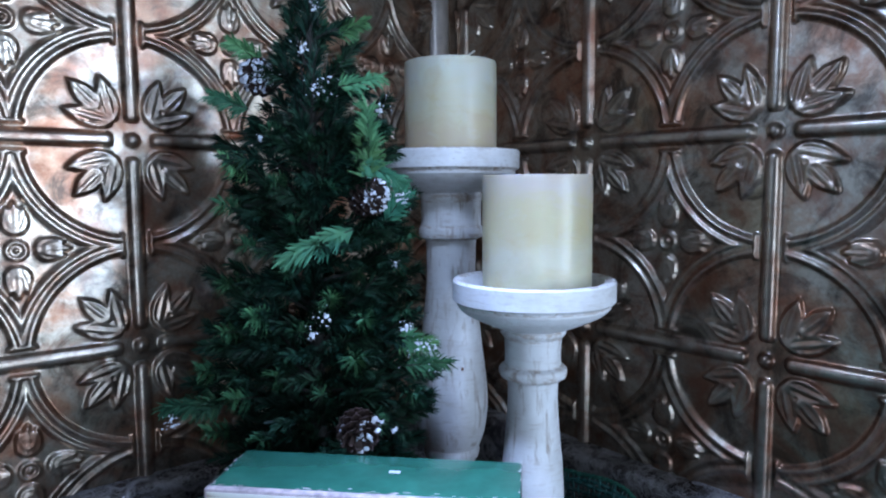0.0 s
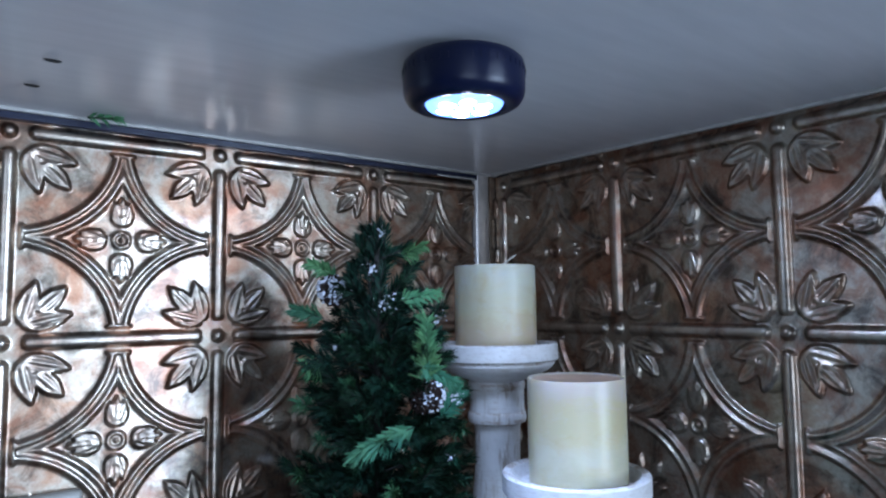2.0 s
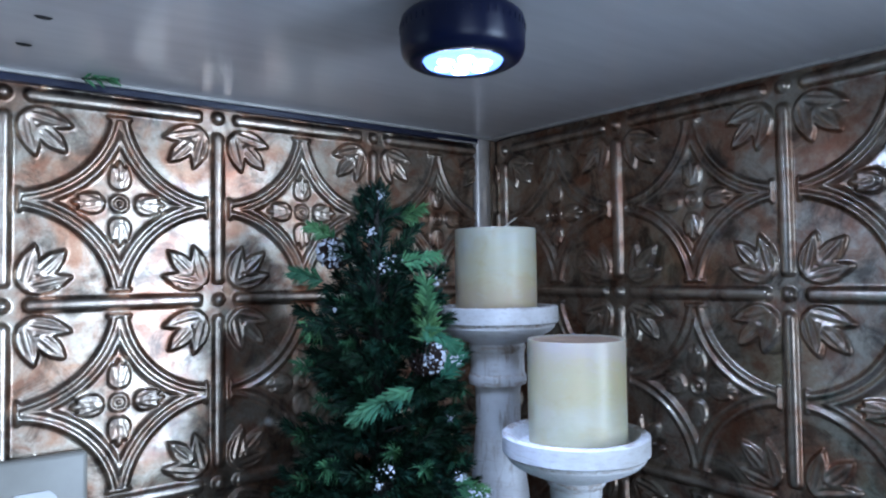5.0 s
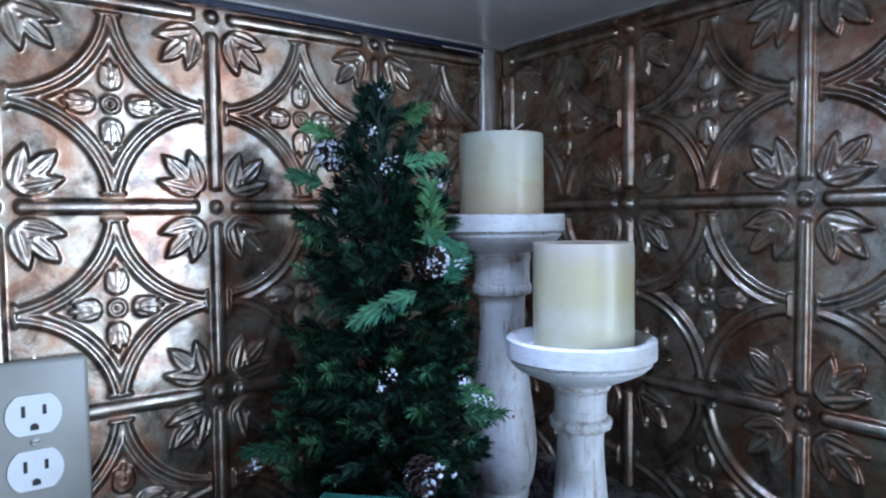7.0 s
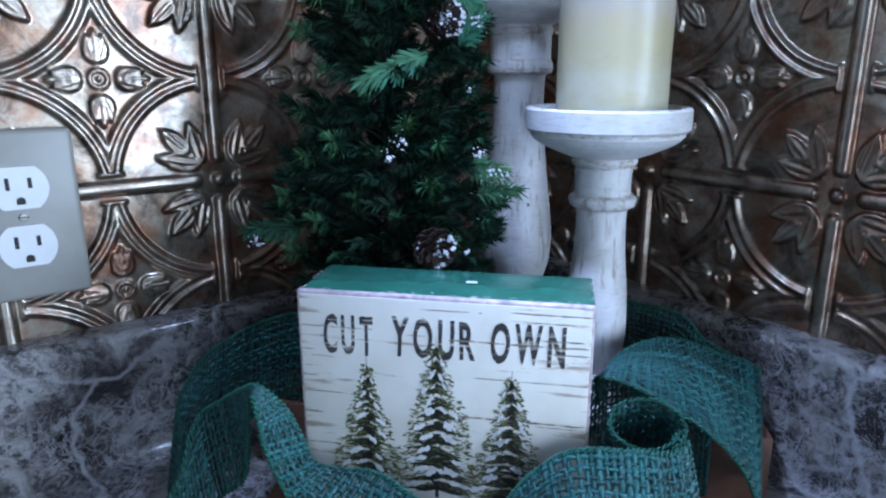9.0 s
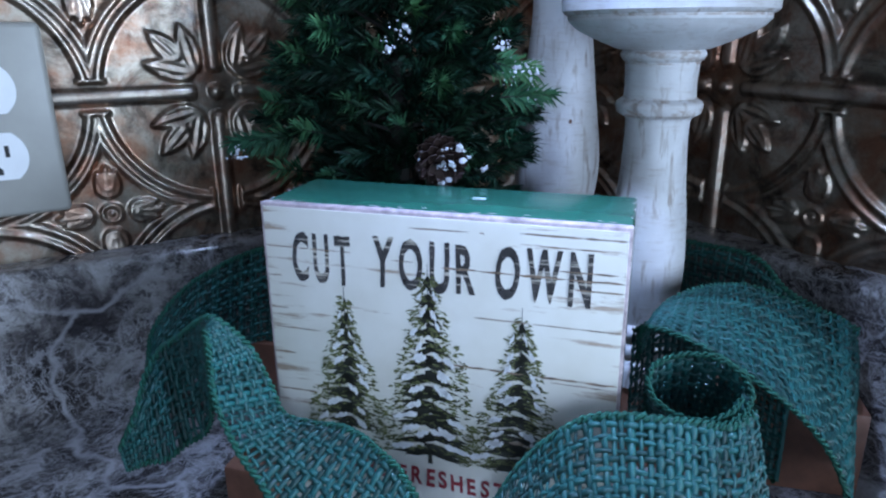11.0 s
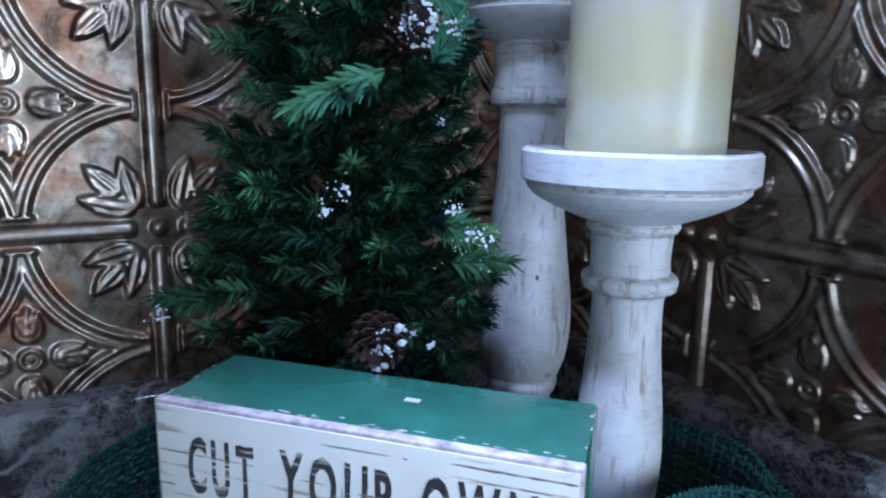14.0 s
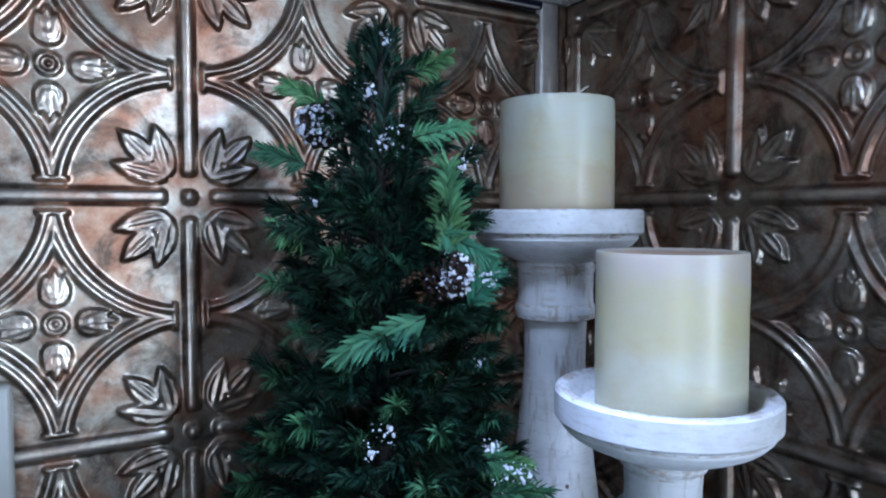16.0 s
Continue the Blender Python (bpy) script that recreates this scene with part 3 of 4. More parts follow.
# ---- outlet ----
outlet = thing("outlet", "white duplex outlet in a taupe wall plate on the backsplash", "outlet", pose(-0.4445, -0.004, 0.1035))
bm = box_bm(-0.035, 0.035, -0.0065, 0.004, -0.057, 0.057, 0.0035, 3)
part("plate", bm, PLATE, outlet)
for s in (-1, 1):
    bm = bmesh.new()
    ring = []
    for i in range(40):
        a = 2 * math.pi * i / 40
        x, z = 0.0172 * math.cos(a), 0.0172 * math.sin(a)
        ring.append(bm.verts.new((x, -0.0065, max(-0.0140, min(0.0140, z)))))
    f = bm.faces.new(ring)
    r = bmesh.ops.extrude_face_region(bm, geom=[f])
    for v in r["geom"]:
        if isinstance(v, bmesh.types.BMVert):
            v.co.y = -0.0082
    bmesh.ops.recalc_face_normals(bm, faces=bm.faces[:])
    rec = part("receptacle", bm, RECEPT, outlet, smooth=False)
    rec.location = (0, 0, s * 0.0195)
    for x, hgt in ((-0.0064, 0.0040), (0.0064, 0.0034)):
        sl = part("slot", box_bm(x - 0.0012, x + 0.0012, -0.0086, -0.0078, 0.0030 - hgt, 0.0030 + hgt), SLOT, rec, smooth=False)
    bm = bmesh.new()
    pts = [bm.verts.new((0.0026 * math.cos(a), -0.0086, -0.0085 + 0.0026 * math.sin(a))) for a in (math.pi * i / 10 for i in range(11))]
    pts += [bm.verts.new((-0.0026, -0.0086, -0.0108)), bm.verts.new((0.0026, -0.0086, -0.0108))]
    f = bm.faces.new(pts)
    part("ground_slot", bm, SLOT, rec, smooth=False)
bm = lathe_bm([(0, 0.0014), (0.0022, 0.0011), (0.0033, 0.0), (0.0033, -0.001)], 20)
sc = part("screw", bm, SCREW, outlet)
sc.matrix_local = pose(0, -0.0066, 0, 90, 0, 0)
part("screw_slot", box_bm(-0.0030, 0.0030, -0.0003, 0.0003, 0.0011, 0.0016), SLOT, sc, smooth=False)


# ---- diagonal frame in the corner: u to the right along the block's face, v towards the corner ----
def at(u, v, z=0.0):
    return Vector(((u + v) * math.sqrt(0.5), (v - u) * math.sqrt(0.5), z))


DIAG = 0.0 - 45.0
RISE = -0.035
riser = thing("wooden_riser", "low reddish-brown wooden riser standing on the worktop", "riser", Matrix.Translation(at(0, 0, COUNTER)) @ pose(0, 0, 0, 0, 0, DIAG))
part("front_plank", box_bm(-0.168, 0.187, -0.292, -0.236, 0.0, RISE - COUNTER, 0.002), BROWN, riser)
part("end_plank", box_bm(-0.126, -0.099, -0.392, -0.335, 0.0, RISE - COUNTER - 0.016, 0.002), BROWN, riser)
part("back_plank", box_bm(-0.110, 0.085, -0.234, -0.150, 0.0, RISE - COUNTER, 0.002), BROWN, riser)


# ---- candlesticks and candles ----
def candlestick(name, label, x, y, profile):
    st = thing(name, label, "candlestick", pose(x, y, RISE), "white candlesticks")
    dish, shaft, foot = profile
    for ob, rubs in ((part("dish", lathe_bm(smooth_profile(dish, 4), 96, 0.0003), DISH, st), ((dish[0][1] - 0.0066, 0.0013), (dish[0][1] + 0.0076, 0.0005))),
                     (part("shaft", lathe_bm(smooth_profile(shaft, 7), 64, 0.0004), CHALK, st), ((shaft[2][1] - 0.0015, 0.003), (shaft[9][1] + 0.0005, 0.0025), (shaft[7][1] + 0.0015, 0.001)))):
        ob.data.materials.append(RUBBED)
        for f in ob.data.polygons:
            if any(abs(f.center.z - z) < d and f.center.xy.length > 0.012 for z, d in rubs):
                f.material_index = 1
    part("foot", lathe_bm(smooth_profile(foot, 4), 64, 0.0003), CHALK, st)
    return st


def dish_profile(z, R):
    """The cup on top: z is the rim's height over the foot."""
    return [(0.0, z - 0.008, 1), (R - 0.012, z - 0.008, 1), (R - 0.0065, z - 0.0008, 1), (R - 0.0012, z, 1), (R, z - 0.0014, 1), (R, z - 0.0130, 1), (R - 0.0018, z - 0.0146, 1), (R - 0.0030, z - 0.0148, 1),
            (R - 0.0030, z - 0.0172, 1), (R - 0.0080, z - 0.0218, 0), (R - 0.020, z - 0.0275, 0), (R - 0.029, z - 0.0310, 1), (0.0, z - 0.0310, 1)]


zs = 0.1750 - RISE
small_shaft = [(0.0, zs - 0.031, 1), (0.0195, zs - 0.031, 1), (0.0207, zs - 0.0335, 0), (0.0195, zs - 0.036, 1), (0.0180, zs - 0.037, 1), (0.0176, zs - 0.048, 0), (0.0180, zs - 0.0545, 1),
               (0.0210, zs - 0.0565, 0), (0.0216, zs - 0.0590, 0), (0.0208, zs - 0.0620, 1), (0.0185, zs - 0.0635, 1), (0.0162, zs - 0.0660, 0), (0.0160, zs - 0.0800, 0), (0.0172, zs - 0.100, 0),
               (0.0194, zs - 0.122, 0), (0.0204, zs - 0.143, 0), (0.0194, zs - 0.161, 0), (0.0172, zs - 0.175, 1), (0.0, zs - 0.175, 1)]
small_foot = [(0.0, zs - 0.175, 1), (0.018, zs - 0.175, 1), (0.0205, zs - 0.178, 0), (0.0205, zs - 0.181, 0), (0.018, zs - 0.184, 1), (0.021, zs - 0.188, 0), (0.021, zs - 0.191, 1),
              (0.019, zs - 0.194, 1), (0.022, zs - 0.198, 1), (0.023, zs - 0.201, 0), (0.023, 0.0, 1), (0.0, 0.0, 1)]
SX, SY = -0.1416, -0.2410
candlestick("candlestick", "short turned wooden candlestick, distressed white paint with bare edges", SX, SY, (dish_profile(zs, 0.0508), small_shaft, small_foot))
zt = 0.2592 - RISE
tall_shaft = [(0.0, zt - 0.031, 1), (0.0225, zt - 0.031, 1), (0.0238, zt - 0.034, 0), (0.0230, zt - 0.037, 1), (0.0226, zt - 0.038, 1), (0.0223, zt - 0.050, 0), (0.0226, zt - 0.0555, 1),
              (0.0237, zt - 0.0575, 0), (0.0240, zt - 0.0610, 0), (0.0235, zt - 0.0640, 1), (0.0200, zt - 0.0655, 1), (0.0187, zt - 0.0690, 0), (0.0184, zt - 0.095, 0), (0.0205, zt - 0.120, 0),
              (0.0240, zt - 0.150, 0), (0.0272, zt - 0.178, 0), (0.0275, zt - 0.195, 0), (0.0255, zt - 0.212, 0), (0.0215, zt - 0.224, 1), (0.0, zt - 0.224, 1)]
tall_foot = [(0.0, zt - 0.224, 1), (0.0200, zt - 0.224, 1), (0.0215, zt - 0.228, 0), (0.0205, zt - 0.233, 1), (0.0180, zt - 0.235, 1), (0.0180, zt - 0.245, 0), (0.0215, zt - 0.252, 1),
             (0.0300, zt - 0.262, 0), (0.0335, zt - 0.272, 0), (0.0335, 0.0, 1), (0.0, 0.0, 1)]
TX, TY = -0.1255, -0.1420
tall = candlestick("candlestick", "tall turned wooden candlestick, distressed white paint with grey streaks", TX, TY, (dish_profile(zt, 0.0510), tall_shaft, tall_foot))


bm = bmesh.new()
bmesh.ops.create_uvsphere(bm, u_segments=12, v_segments=8, radius=0.0021)
knot = part("knot", bm, BROWN, tall, "small brown wood knot")
knot.matrix_local = pose(0.0247 * math.cos(-1.95), 0.0247 * math.sin(-1.95), 0.099 - RISE, 0, 0, math.degrees(-1.95)) @ Matrix.Diagonal((0.25, 0.7, 1.0, 1))


def candle(x, y, z0, z1, r, label, wax, wick=True):
    c = thing("pillar_candle", label, "candle", pose(x, y, z0), "ivory pillar candles")
    h = z1 - z0
    prof = smooth_profile([(0, 0, 1), (r - 0.001, 0, 1), (r, 0.002, 0), (r + 0.0002, h * 0.5, 0), (r, h - 0.003, 0), (r - 0.0012, h - 0.0004, 0), (r - 0.003, h - 0.0006, 1), (r - 0.006, h - 0.006, 1), (0.0, h - 0.006, 1)], 5)
    part("wax_body", lathe_bm(prof, 80, 0.0005), wax, c)
    part("wax_top", lathe_bm([(r - 0.0030, h - 0.0007), (r - 0.0045, h - 0.0012), (r - 0.012, h - 0.0030), (0.0, h - 0.0045)], 80, 0.0003), WAX_TOP, c, "tan melted top")
    if not wick:
        return c
    cu = bmesh.new()
    prev = None
    for k in range(9):
        t = k / 8
        p = Vector((0.014 * t, -0.011 * t, h - 0.0055 + 0.0180 * t - 0.003 * t * t))
        ring = [cu.verts.new(p + Vector((0.0012 * math.cos(a), 0.0012 * math.sin(a), 0))) for a in (2 * math.pi * i / 8 for i in range(8))]
        if prev:
            for i in range(8):
                cu.faces.new((prev[i], prev[(i + 1) % 8], ring[(i + 1) % 8], ring[i]))
        prev = ring
    cu.faces.new(prev)
    part("wick", cu, WICK, c, "white waxed wick leaning over")
    return c


candle(SX + 0.0014, SY - 0.0011, 0.1671, 0.2390, 0.0338, "short ivory pillar candle with mottled wax, unlit", WAX, False)
candle(TX, TY, 0.2513, 0.3225, 0.0338, "ivory pillar candle with pale mottled wax, unlit", WAX_PALE)


# ---- printed wooden block ----
BW, BD, BH = 0.1565, 0.051, 0.166
B_TOP = 0.0835
block = thing("printed_block", "green wooden block sign with cream printed face", "sign", Matrix.Translation(at(-0.0178, -0.3863, B_TOP - BH)) @ pose(0, 0, 0, 0, 0, DIAG - 2.0))
part("core", box_bm(-BW / 2, BW / 2, 0.0014, BD, 0.0, BH, 0.0016, 2), GREEN, block)
part("worn_rim", box_bm(-BW / 2 - 0.0002, BW / 2 + 0.0002, -0.0006, 0.0044, 0.0003, BH + 0.0002, 0.0009, 2), WORN, block, "pinkish worn edge")
face = part("printed_face", box_bm(-BW / 2 + 0.0012, BW / 2 - 0.0012, -0.0010, 0.0005, 0.0012, BH - 0.0014, 0.0003), BOARDS, block, "cream board print")


def seams():
    """Gaps between the printed boards: height, start, end, half-thickness; darker and longer towards the right side."""
    rnd = random.Random(5)
    polys = []
    for z, x0, x1, thick in ((0.1470, -0.077, -0.036, 0.0004), (0.1452, -0.018, -0.008, 0.0003), (0.1440, 0.004, 0.077, 0.0008), (0.1472, 0.052, 0.077, 0.0006), (0.1400, 0.058, 0.077, 0.0005),
                             (0.1236, 0.018, 0.077, 0.0004), (0.1085, -0.077, -0.052, 0.0005), (0.1005, 0.004, 0.077, 0.0008), (0.0985, 0.050, 0.077, 0.0005), (0.0960, -0.077, -0.066, 0.0008),
                             (0.0770, -0.077, -0.056, 0.0007), (0.0755, 0.060, 0.077, 0.0006), (0.0520, -0.077, -0.050, 0.0006), (0.0510, 0.056, 0.077, 0.0006), (0.0270, -0.077, 0.077, 0.0006),
                             (0.1600, -0.010, 0.022, 0.0005), (0.1610, 0.036, 0.077, 0.0006), (0.1565, 0.044, 0.070, 0.0004), (0.1335, -0.077, -0.070, 0.0004), (0.1180, -0.077, -0.068, 0.0004)):
        x = x0
        while x < x1 - 0.002:
            e = min(x + rnd.uniform(0.008, 0.030), x1)
            n = 7
            topz = [(x + (e - x) * i / n, z + 0.7 * thick * rnd.uniform(0.1, 1.0) * (0 < i < n)) for i in range(n + 1)]
            low = [(x + (e - x) * i / n, z - 0.7 * thick * rnd.uniform(0.1, 1.1) * (0 < i < n) - 0.0001) for i in range(n, -1, -1)]
            polys.append(topz + low)
            x = e + (0.0 if rnd.random() < 0.6 else rnd.uniform(0.001, 0.006))
    return polys


for poly in seams():
    part("seam", flat_bm([poly], -0.00145), SEAM, face, smooth=False)


def lettering(name, text, x0, x1, z, height, mat, slope=0.0, jitter=0.0, y=-0.0013):
    """Hand-cut capitals, each one a flat mesh, spread from x0 to x1."""
    rnd = random.Random(11)
    made = []
    for ch in text:
        if ch == " ":
            made.append(None)
            continue
        cu = bpy.data.curves.new(name, "FONT")
        cu.body, cu.size, cu.offset = ch, 1.0, 0.030
        tmp = new("letter_source", cu)
        me = bpy.data.meshes.new_from_object(tmp.evaluated_get(bpy.context.evaluated_depsgraph_get()))
        bpy.data.objects.remove(tmp)
        bpy.data.curves.remove(cu)
        rough = bmesh.new()
        rough.from_mesh(me)
        for _ in range(2):
            bmesh.ops.subdivide_edges(rough, edges=[e for e in rough.edges if e.calc_length() > 0.05], cuts=1)
        bmesh.ops.triangulate(rough, faces=rough.faces[:])
        for v in rough.verts:                 # cut by hand: wavering outlines
            v.co.x += 0.016 * noise.noise(v.co * 9 + Vector((ord(ch), 0, 0))) + 0.010 * noise.noise(v.co * 31)
            v.co.y += 0.016 * noise.noise(v.co * 9 + Vector((0, ord(ch), 5))) + 0.010 * noise.noise(v.co * 27)
        rough.to_mesh(me)
        rough.free()
        co = np.empty(len(me.vertices) * 3)
        me.vertices.foreach_get("co", co)
        co = co.reshape(-1, 3)
        lo, hi = co.min(0), co.max(0)
        co = (co - lo) / np.maximum(hi - lo, 1e-6) * np.array([1, 1, 0]) * np.array([hi[0] - lo[0], hi[1] - lo[1], 0])
        made.append((ch, me, co, hi[0] - lo[0], hi[1] - lo[1]))
    total = sum(0.42 if m is None else m[3] + 0.22 for m in made) - 0.22
    k = (x1 - x0) / total
    x = x0
    for m in made:
        if m is None:
            x += 0.42 * k
            continue
        ch, me, co, w, hgt = m
        zz = z + slope * (x - x0) + rnd.uniform(-jitter, jitter)
        hh = height * rnd.uniform(0.94, 1.08) / hgt
        lean = rnd.uniform(-0.05, 0.05)
        out = np.stack([x + co[:, 0] * k + lean * co[:, 1] * hh, np.full(len(co), y), zz + co[:, 1] * hh], -1)
        me.vertices.foreach_set("co", out.ravel())
        me.update()
        mesh_part("letter", me, mat, face, smooth=False)
        x += (w + 0.22) * k


for word, a, b, z in (("CUT", -0.0645, -0.0365, 0.1315), ("YOUR", -0.0268, 0.0185, 0.1325), ("OWN", 0.0262, 0.0645, 0.1328)):
    lettering("title", word, a, b, z, 0.0225, INK, slope=0.005, jitter=0.0006)
lettering("motto", "THE FRESHEST", -0.042, 0.033, 0.0380, 0.0090, RED, slope=-0.03, jitter=0.0003)


def printed_tree(cx, z0, z1, half, seed):
    rnd = random.Random(seed)
    dark, green, snow = [], [], []

    def stroke(x, z, ln, wd, drop):
        n = 5
        a = [(x + ln * i / n, z - drop * (i / n) ** 1.3 + wd * math.sin(math.pi * (0.12 + 0.88 * i / n)) * rnd.uniform(0.6, 1.2)) for i in range(n + 1)]
        b = [(x + ln * i / n, z - drop * (i / n) ** 1.3 - wd * math.sin(math.pi * (0.12 + 0.88 * i / n)) * rnd.uniform(0.6, 1.2) - 0.00005) for i in range(n, -1, -1)]
        return a + b if ln > 0 else (a + b)[::-1]
    h = z1 - z0
    tiers = int(round(10 * h / 0.08)) + 1
    step = h / tiers
    for i in range(tiers):
        f = (i + 0.7) / tiers
        z = z1 - h * 0.97 * f + 0.2 * step
        for s in (-1, 1):
            w = half * (0.05 + 1.18 * f) * rnd.uniform(0.82, 1.10)
            for k in range(4):                # shaded body of the tier
                reach = w * rnd.uniform(0.55, 0.95)
                dark.append(stroke(cx - s * 0.1 * w, z - step * rnd.uniform(0.0, 0.65), s * reach, step * rnd.uniform(0.12, 0.30), step * rnd.uniform(0.2, 0.6)))
            for k in range(int(12 + 38 * f)):  # tufts over it, longest at the tip
                t = rnd.random() ** 0.7
                px, pz = cx + s * t * w, z - step * (0.55 * t ** 1.3) + rnd.uniform(-0.55, 0.35) * step
                green.append(stroke(px, pz, s * rnd.uniform(0.0010, 0.0030), rnd.uniform(0.00025, 0.0006), rnd.uniform(-0.0008, 0.0018)))
                if rnd.random() < 0.35:
                    green.append(stroke(px, pz, -s * rnd.uniform(0.0006, 0.0018), rnd.uniform(0.00025, 0.0005), rnd.uniform(-0.0004, 0.0012)))
            if i and rnd.random() < 0.9:      # snow lying along the bough
                for k in range(1 if f < 0.45 else rnd.choice((1, 2))):
                    st = rnd.uniform(0.0, 0.55) * w
                    zz = z + step * rnd.uniform(-0.15, 0.30) - 0.4 * step * (st / w)
                    ln = min(rnd.uniform(0.25, 0.5) * w, 1.05 * w - st)
                    for q in range(3):
                        snow.append(stroke(cx + s * (st + ln * 0.25 * q), zz - 0.1 * step * q + rnd.uniform(-0.0002, 0.0002), s * ln * rnd.uniform(0.4, 0.55), min(0.0021, 0.25 * step) * rnd.uniform(0.6, 1.15), 0.22 * step * rnd.uniform(0.5, 1.3)))
    dark.append([(cx - 0.0011, z0 - 0.004), (cx + 0.0011, z0 - 0.004), (cx + 0.0008, z0 + 0.006), (cx - 0.0008, z0 + 0.006)])
    dark.append([(cx - 0.0003, z1 - 0.3 * h), (cx + 0.0003, z1 - 0.3 * h), (cx + 0.0001, z1 + 0.002), (cx - 0.0001, z1 + 0.002)])
    t = part("printed_tree", flat_bm(dark, -0.00125), PINE_DARK, face, "printed snowy pine", smooth=False)
    for name, polys, y, mat in (("green_strokes", green, -0.0014, PINE_INK), ("snow_strokes", snow, -0.00155, SNOW_INK)):
        bm = flat_bm(polys, y)
        me = bpy.data.meshes.new(name)
        bm.to_mesh(me)
        bm.free()
        t.data.materials.append(mat)
        bm2 = bmesh.new()
        bm2.from_mesh(t.data)
        before = len(bm2.faces)
        bm2.from_mesh(me)
        bm2.faces.ensure_lookup_table()
        for f in bm2.faces[before:]:
            f.material_index = len(t.data.materials) - 1
        bm2.to_mesh(t.data)
        bm2.free()
        bpy.data.meshes.remove(me)


printed_tree(-0.0405, 0.061, 0.1290, 0.0170, 1)
printed_tree(-0.0020, 0.053, 0.1430, 0.0245, 2)
printed_tree(0.0380, 0.053, 0.1280, 0.0200, 3)
rnd = random.Random(31)
bm = bmesh.new()
for k in range(46):                           # paint rubbed off along the top's edges
    if k < 30:
        x, y = rnd.uniform(-BW / 2, BW / 2), 0.0042 + abs(rnd.gauss(0, 0.0016))
    else:
        x, y = rnd.choice((-1, 1)) * (BW / 2 - 0.0004 - abs(rnd.gauss(0, 0.0007))), rnd.uniform(0.004, BD)
    a, b = rnd.uniform(0.0004, 0.0028), rnd.uniform(0.0002, 0.0007)
    if k >= 30:
        a, b = b * 0.8, a
    bm.faces.new([bm.verts.new((max(-BW / 2, min(BW / 2, x + a * rnd.uniform(0.5, 1.1) * math.cos(q))), min(BD, y + b * rnd.uniform(0.5, 1.1) * math.sin(q)), BH + 0.00025)) for q in (i * math.pi / 4 for i in range(8))])
tagged(part("edge_wear", bm, WORN, block, "pinkish rubbed paint flecks", smooth=False), kind="stuff")
chip = part("chip", box_bm(-0.003, 0.003, -0.0015, 0.0015, 0.0, 0.0004, 0.0003), SNOW, block, "small white chip in the paint")
chip.location = (0.012, 0.030, BH - 0.0001)


# ---- little artificial fir ----
FX, FY = -0.2420, -0.1440
RIGHT, FRONT = Vector((0.785, -0.62, 0)), Vector((-0.62, -0.785, 0))
DEEP, BACK = 0.55, 0.010                     # the crown is pressed flat towards the room
PROFILE = [(-0.01, 0.030), (0.03, 0.050), (0.06, 0.072), (0.09, 0.080), (0.13, 0.076), (0.165, 0.060), (0.21, 0.058), (0.25, 0.054), (0.29, 0.045), (0.325, 0.026), (0.345, 0.012), (0.356, 0.003)]


def spread(z):
    return float(np.interp(z, [p[0] for p in PROFILE], [p[1] for p in PROFILE]))


def needle(bm, base, way, length, width, side):
    """A flat tapered needle of two bent pieces."""
    way = way.normalized()
    s = way.cross(side)
    s = s.normalized() * width * 0.5 if s.length > 1e-4 else Vector((width * 0.5, 0, 0))
    sag = Vector((0, 0, -0.0006))
    p1 = base + way * length * 0.55
    p2 = base + way * length + sag * 2
    v = [bm.verts.new(c) for c in (base - s * 0.7, base + s * 0.7, p1 + s, p1 - s, p2 + s * 0.25, p2 - s * 0.25)]
    bm.faces.new((v[0], v[1], v[2], v[3]))
    bm.faces.new((v[3], v[2], v[4], v[5]))


def spray(bm, a, b, count, length, width, rnd, tip=0.45, open_angle=0.85):
    """Needles all round a stem from a to b, leaning towards its tip."""
    axis = (b - a).normalized()
    o1 = axis.orthogonal().normalized()
    o2 = axis.cross(o1)
    for k in range(count):
        t = rnd.random() ** 0.8
        ang = rnd.uniform(0, 2 * math.pi)
        out = o1 * math.cos(ang) + o2 * math.sin(ang)
        lean = open_angle * (1 - tip * t) * rnd.uniform(0.8, 1.15)
        way = axis * math.cos(lean) + out * math.sin(lean)
        needle(bm, a.lerp(b, t), way, length * rnd.uniform(0.75, 1.15) * (1 - 0.25 * t), width, axis.cross(out) + out * 0.3)


def stem(bm, a, b, r):
    axis = (b - a).normalized()
    o1 = axis.orthogonal().normalized()
    o2 = axis.cross(o1)
    n = 5
    r0 = [bm.verts.new(a + (o1 * math.cos(i * 2 * math.pi / n) + o2 * math.sin(i * 2 * math.pi / n)) * r) for i in range(n)]
    r1 = [bm.verts.new(b + (o1 * math.cos(i * 2 * math.pi / n) + o2 * math.sin(i * 2 * math.pi / n)) * r * 0.4) for i in range(n)]
    for i in range(n):
        bm.faces.new((r0[i], r0[(i + 1) % n], r1[(i + 1) % n], r1[i]))


def two_tone(name, bm, stem_faces, leaf_mat, parent, label=""):
    me = bpy.data.meshes.new(name)
    bm.faces.ensure_lookup_table()
    for f in bm.faces[:stem_faces]:
        f.material_index = 1
    bm.to_mesh(me)
    bm.free()
    me.materials.append(leaf_mat)
    me.materials.append(TWIG)
    return mesh_part(name, me, None, parent, label, smooth=False)


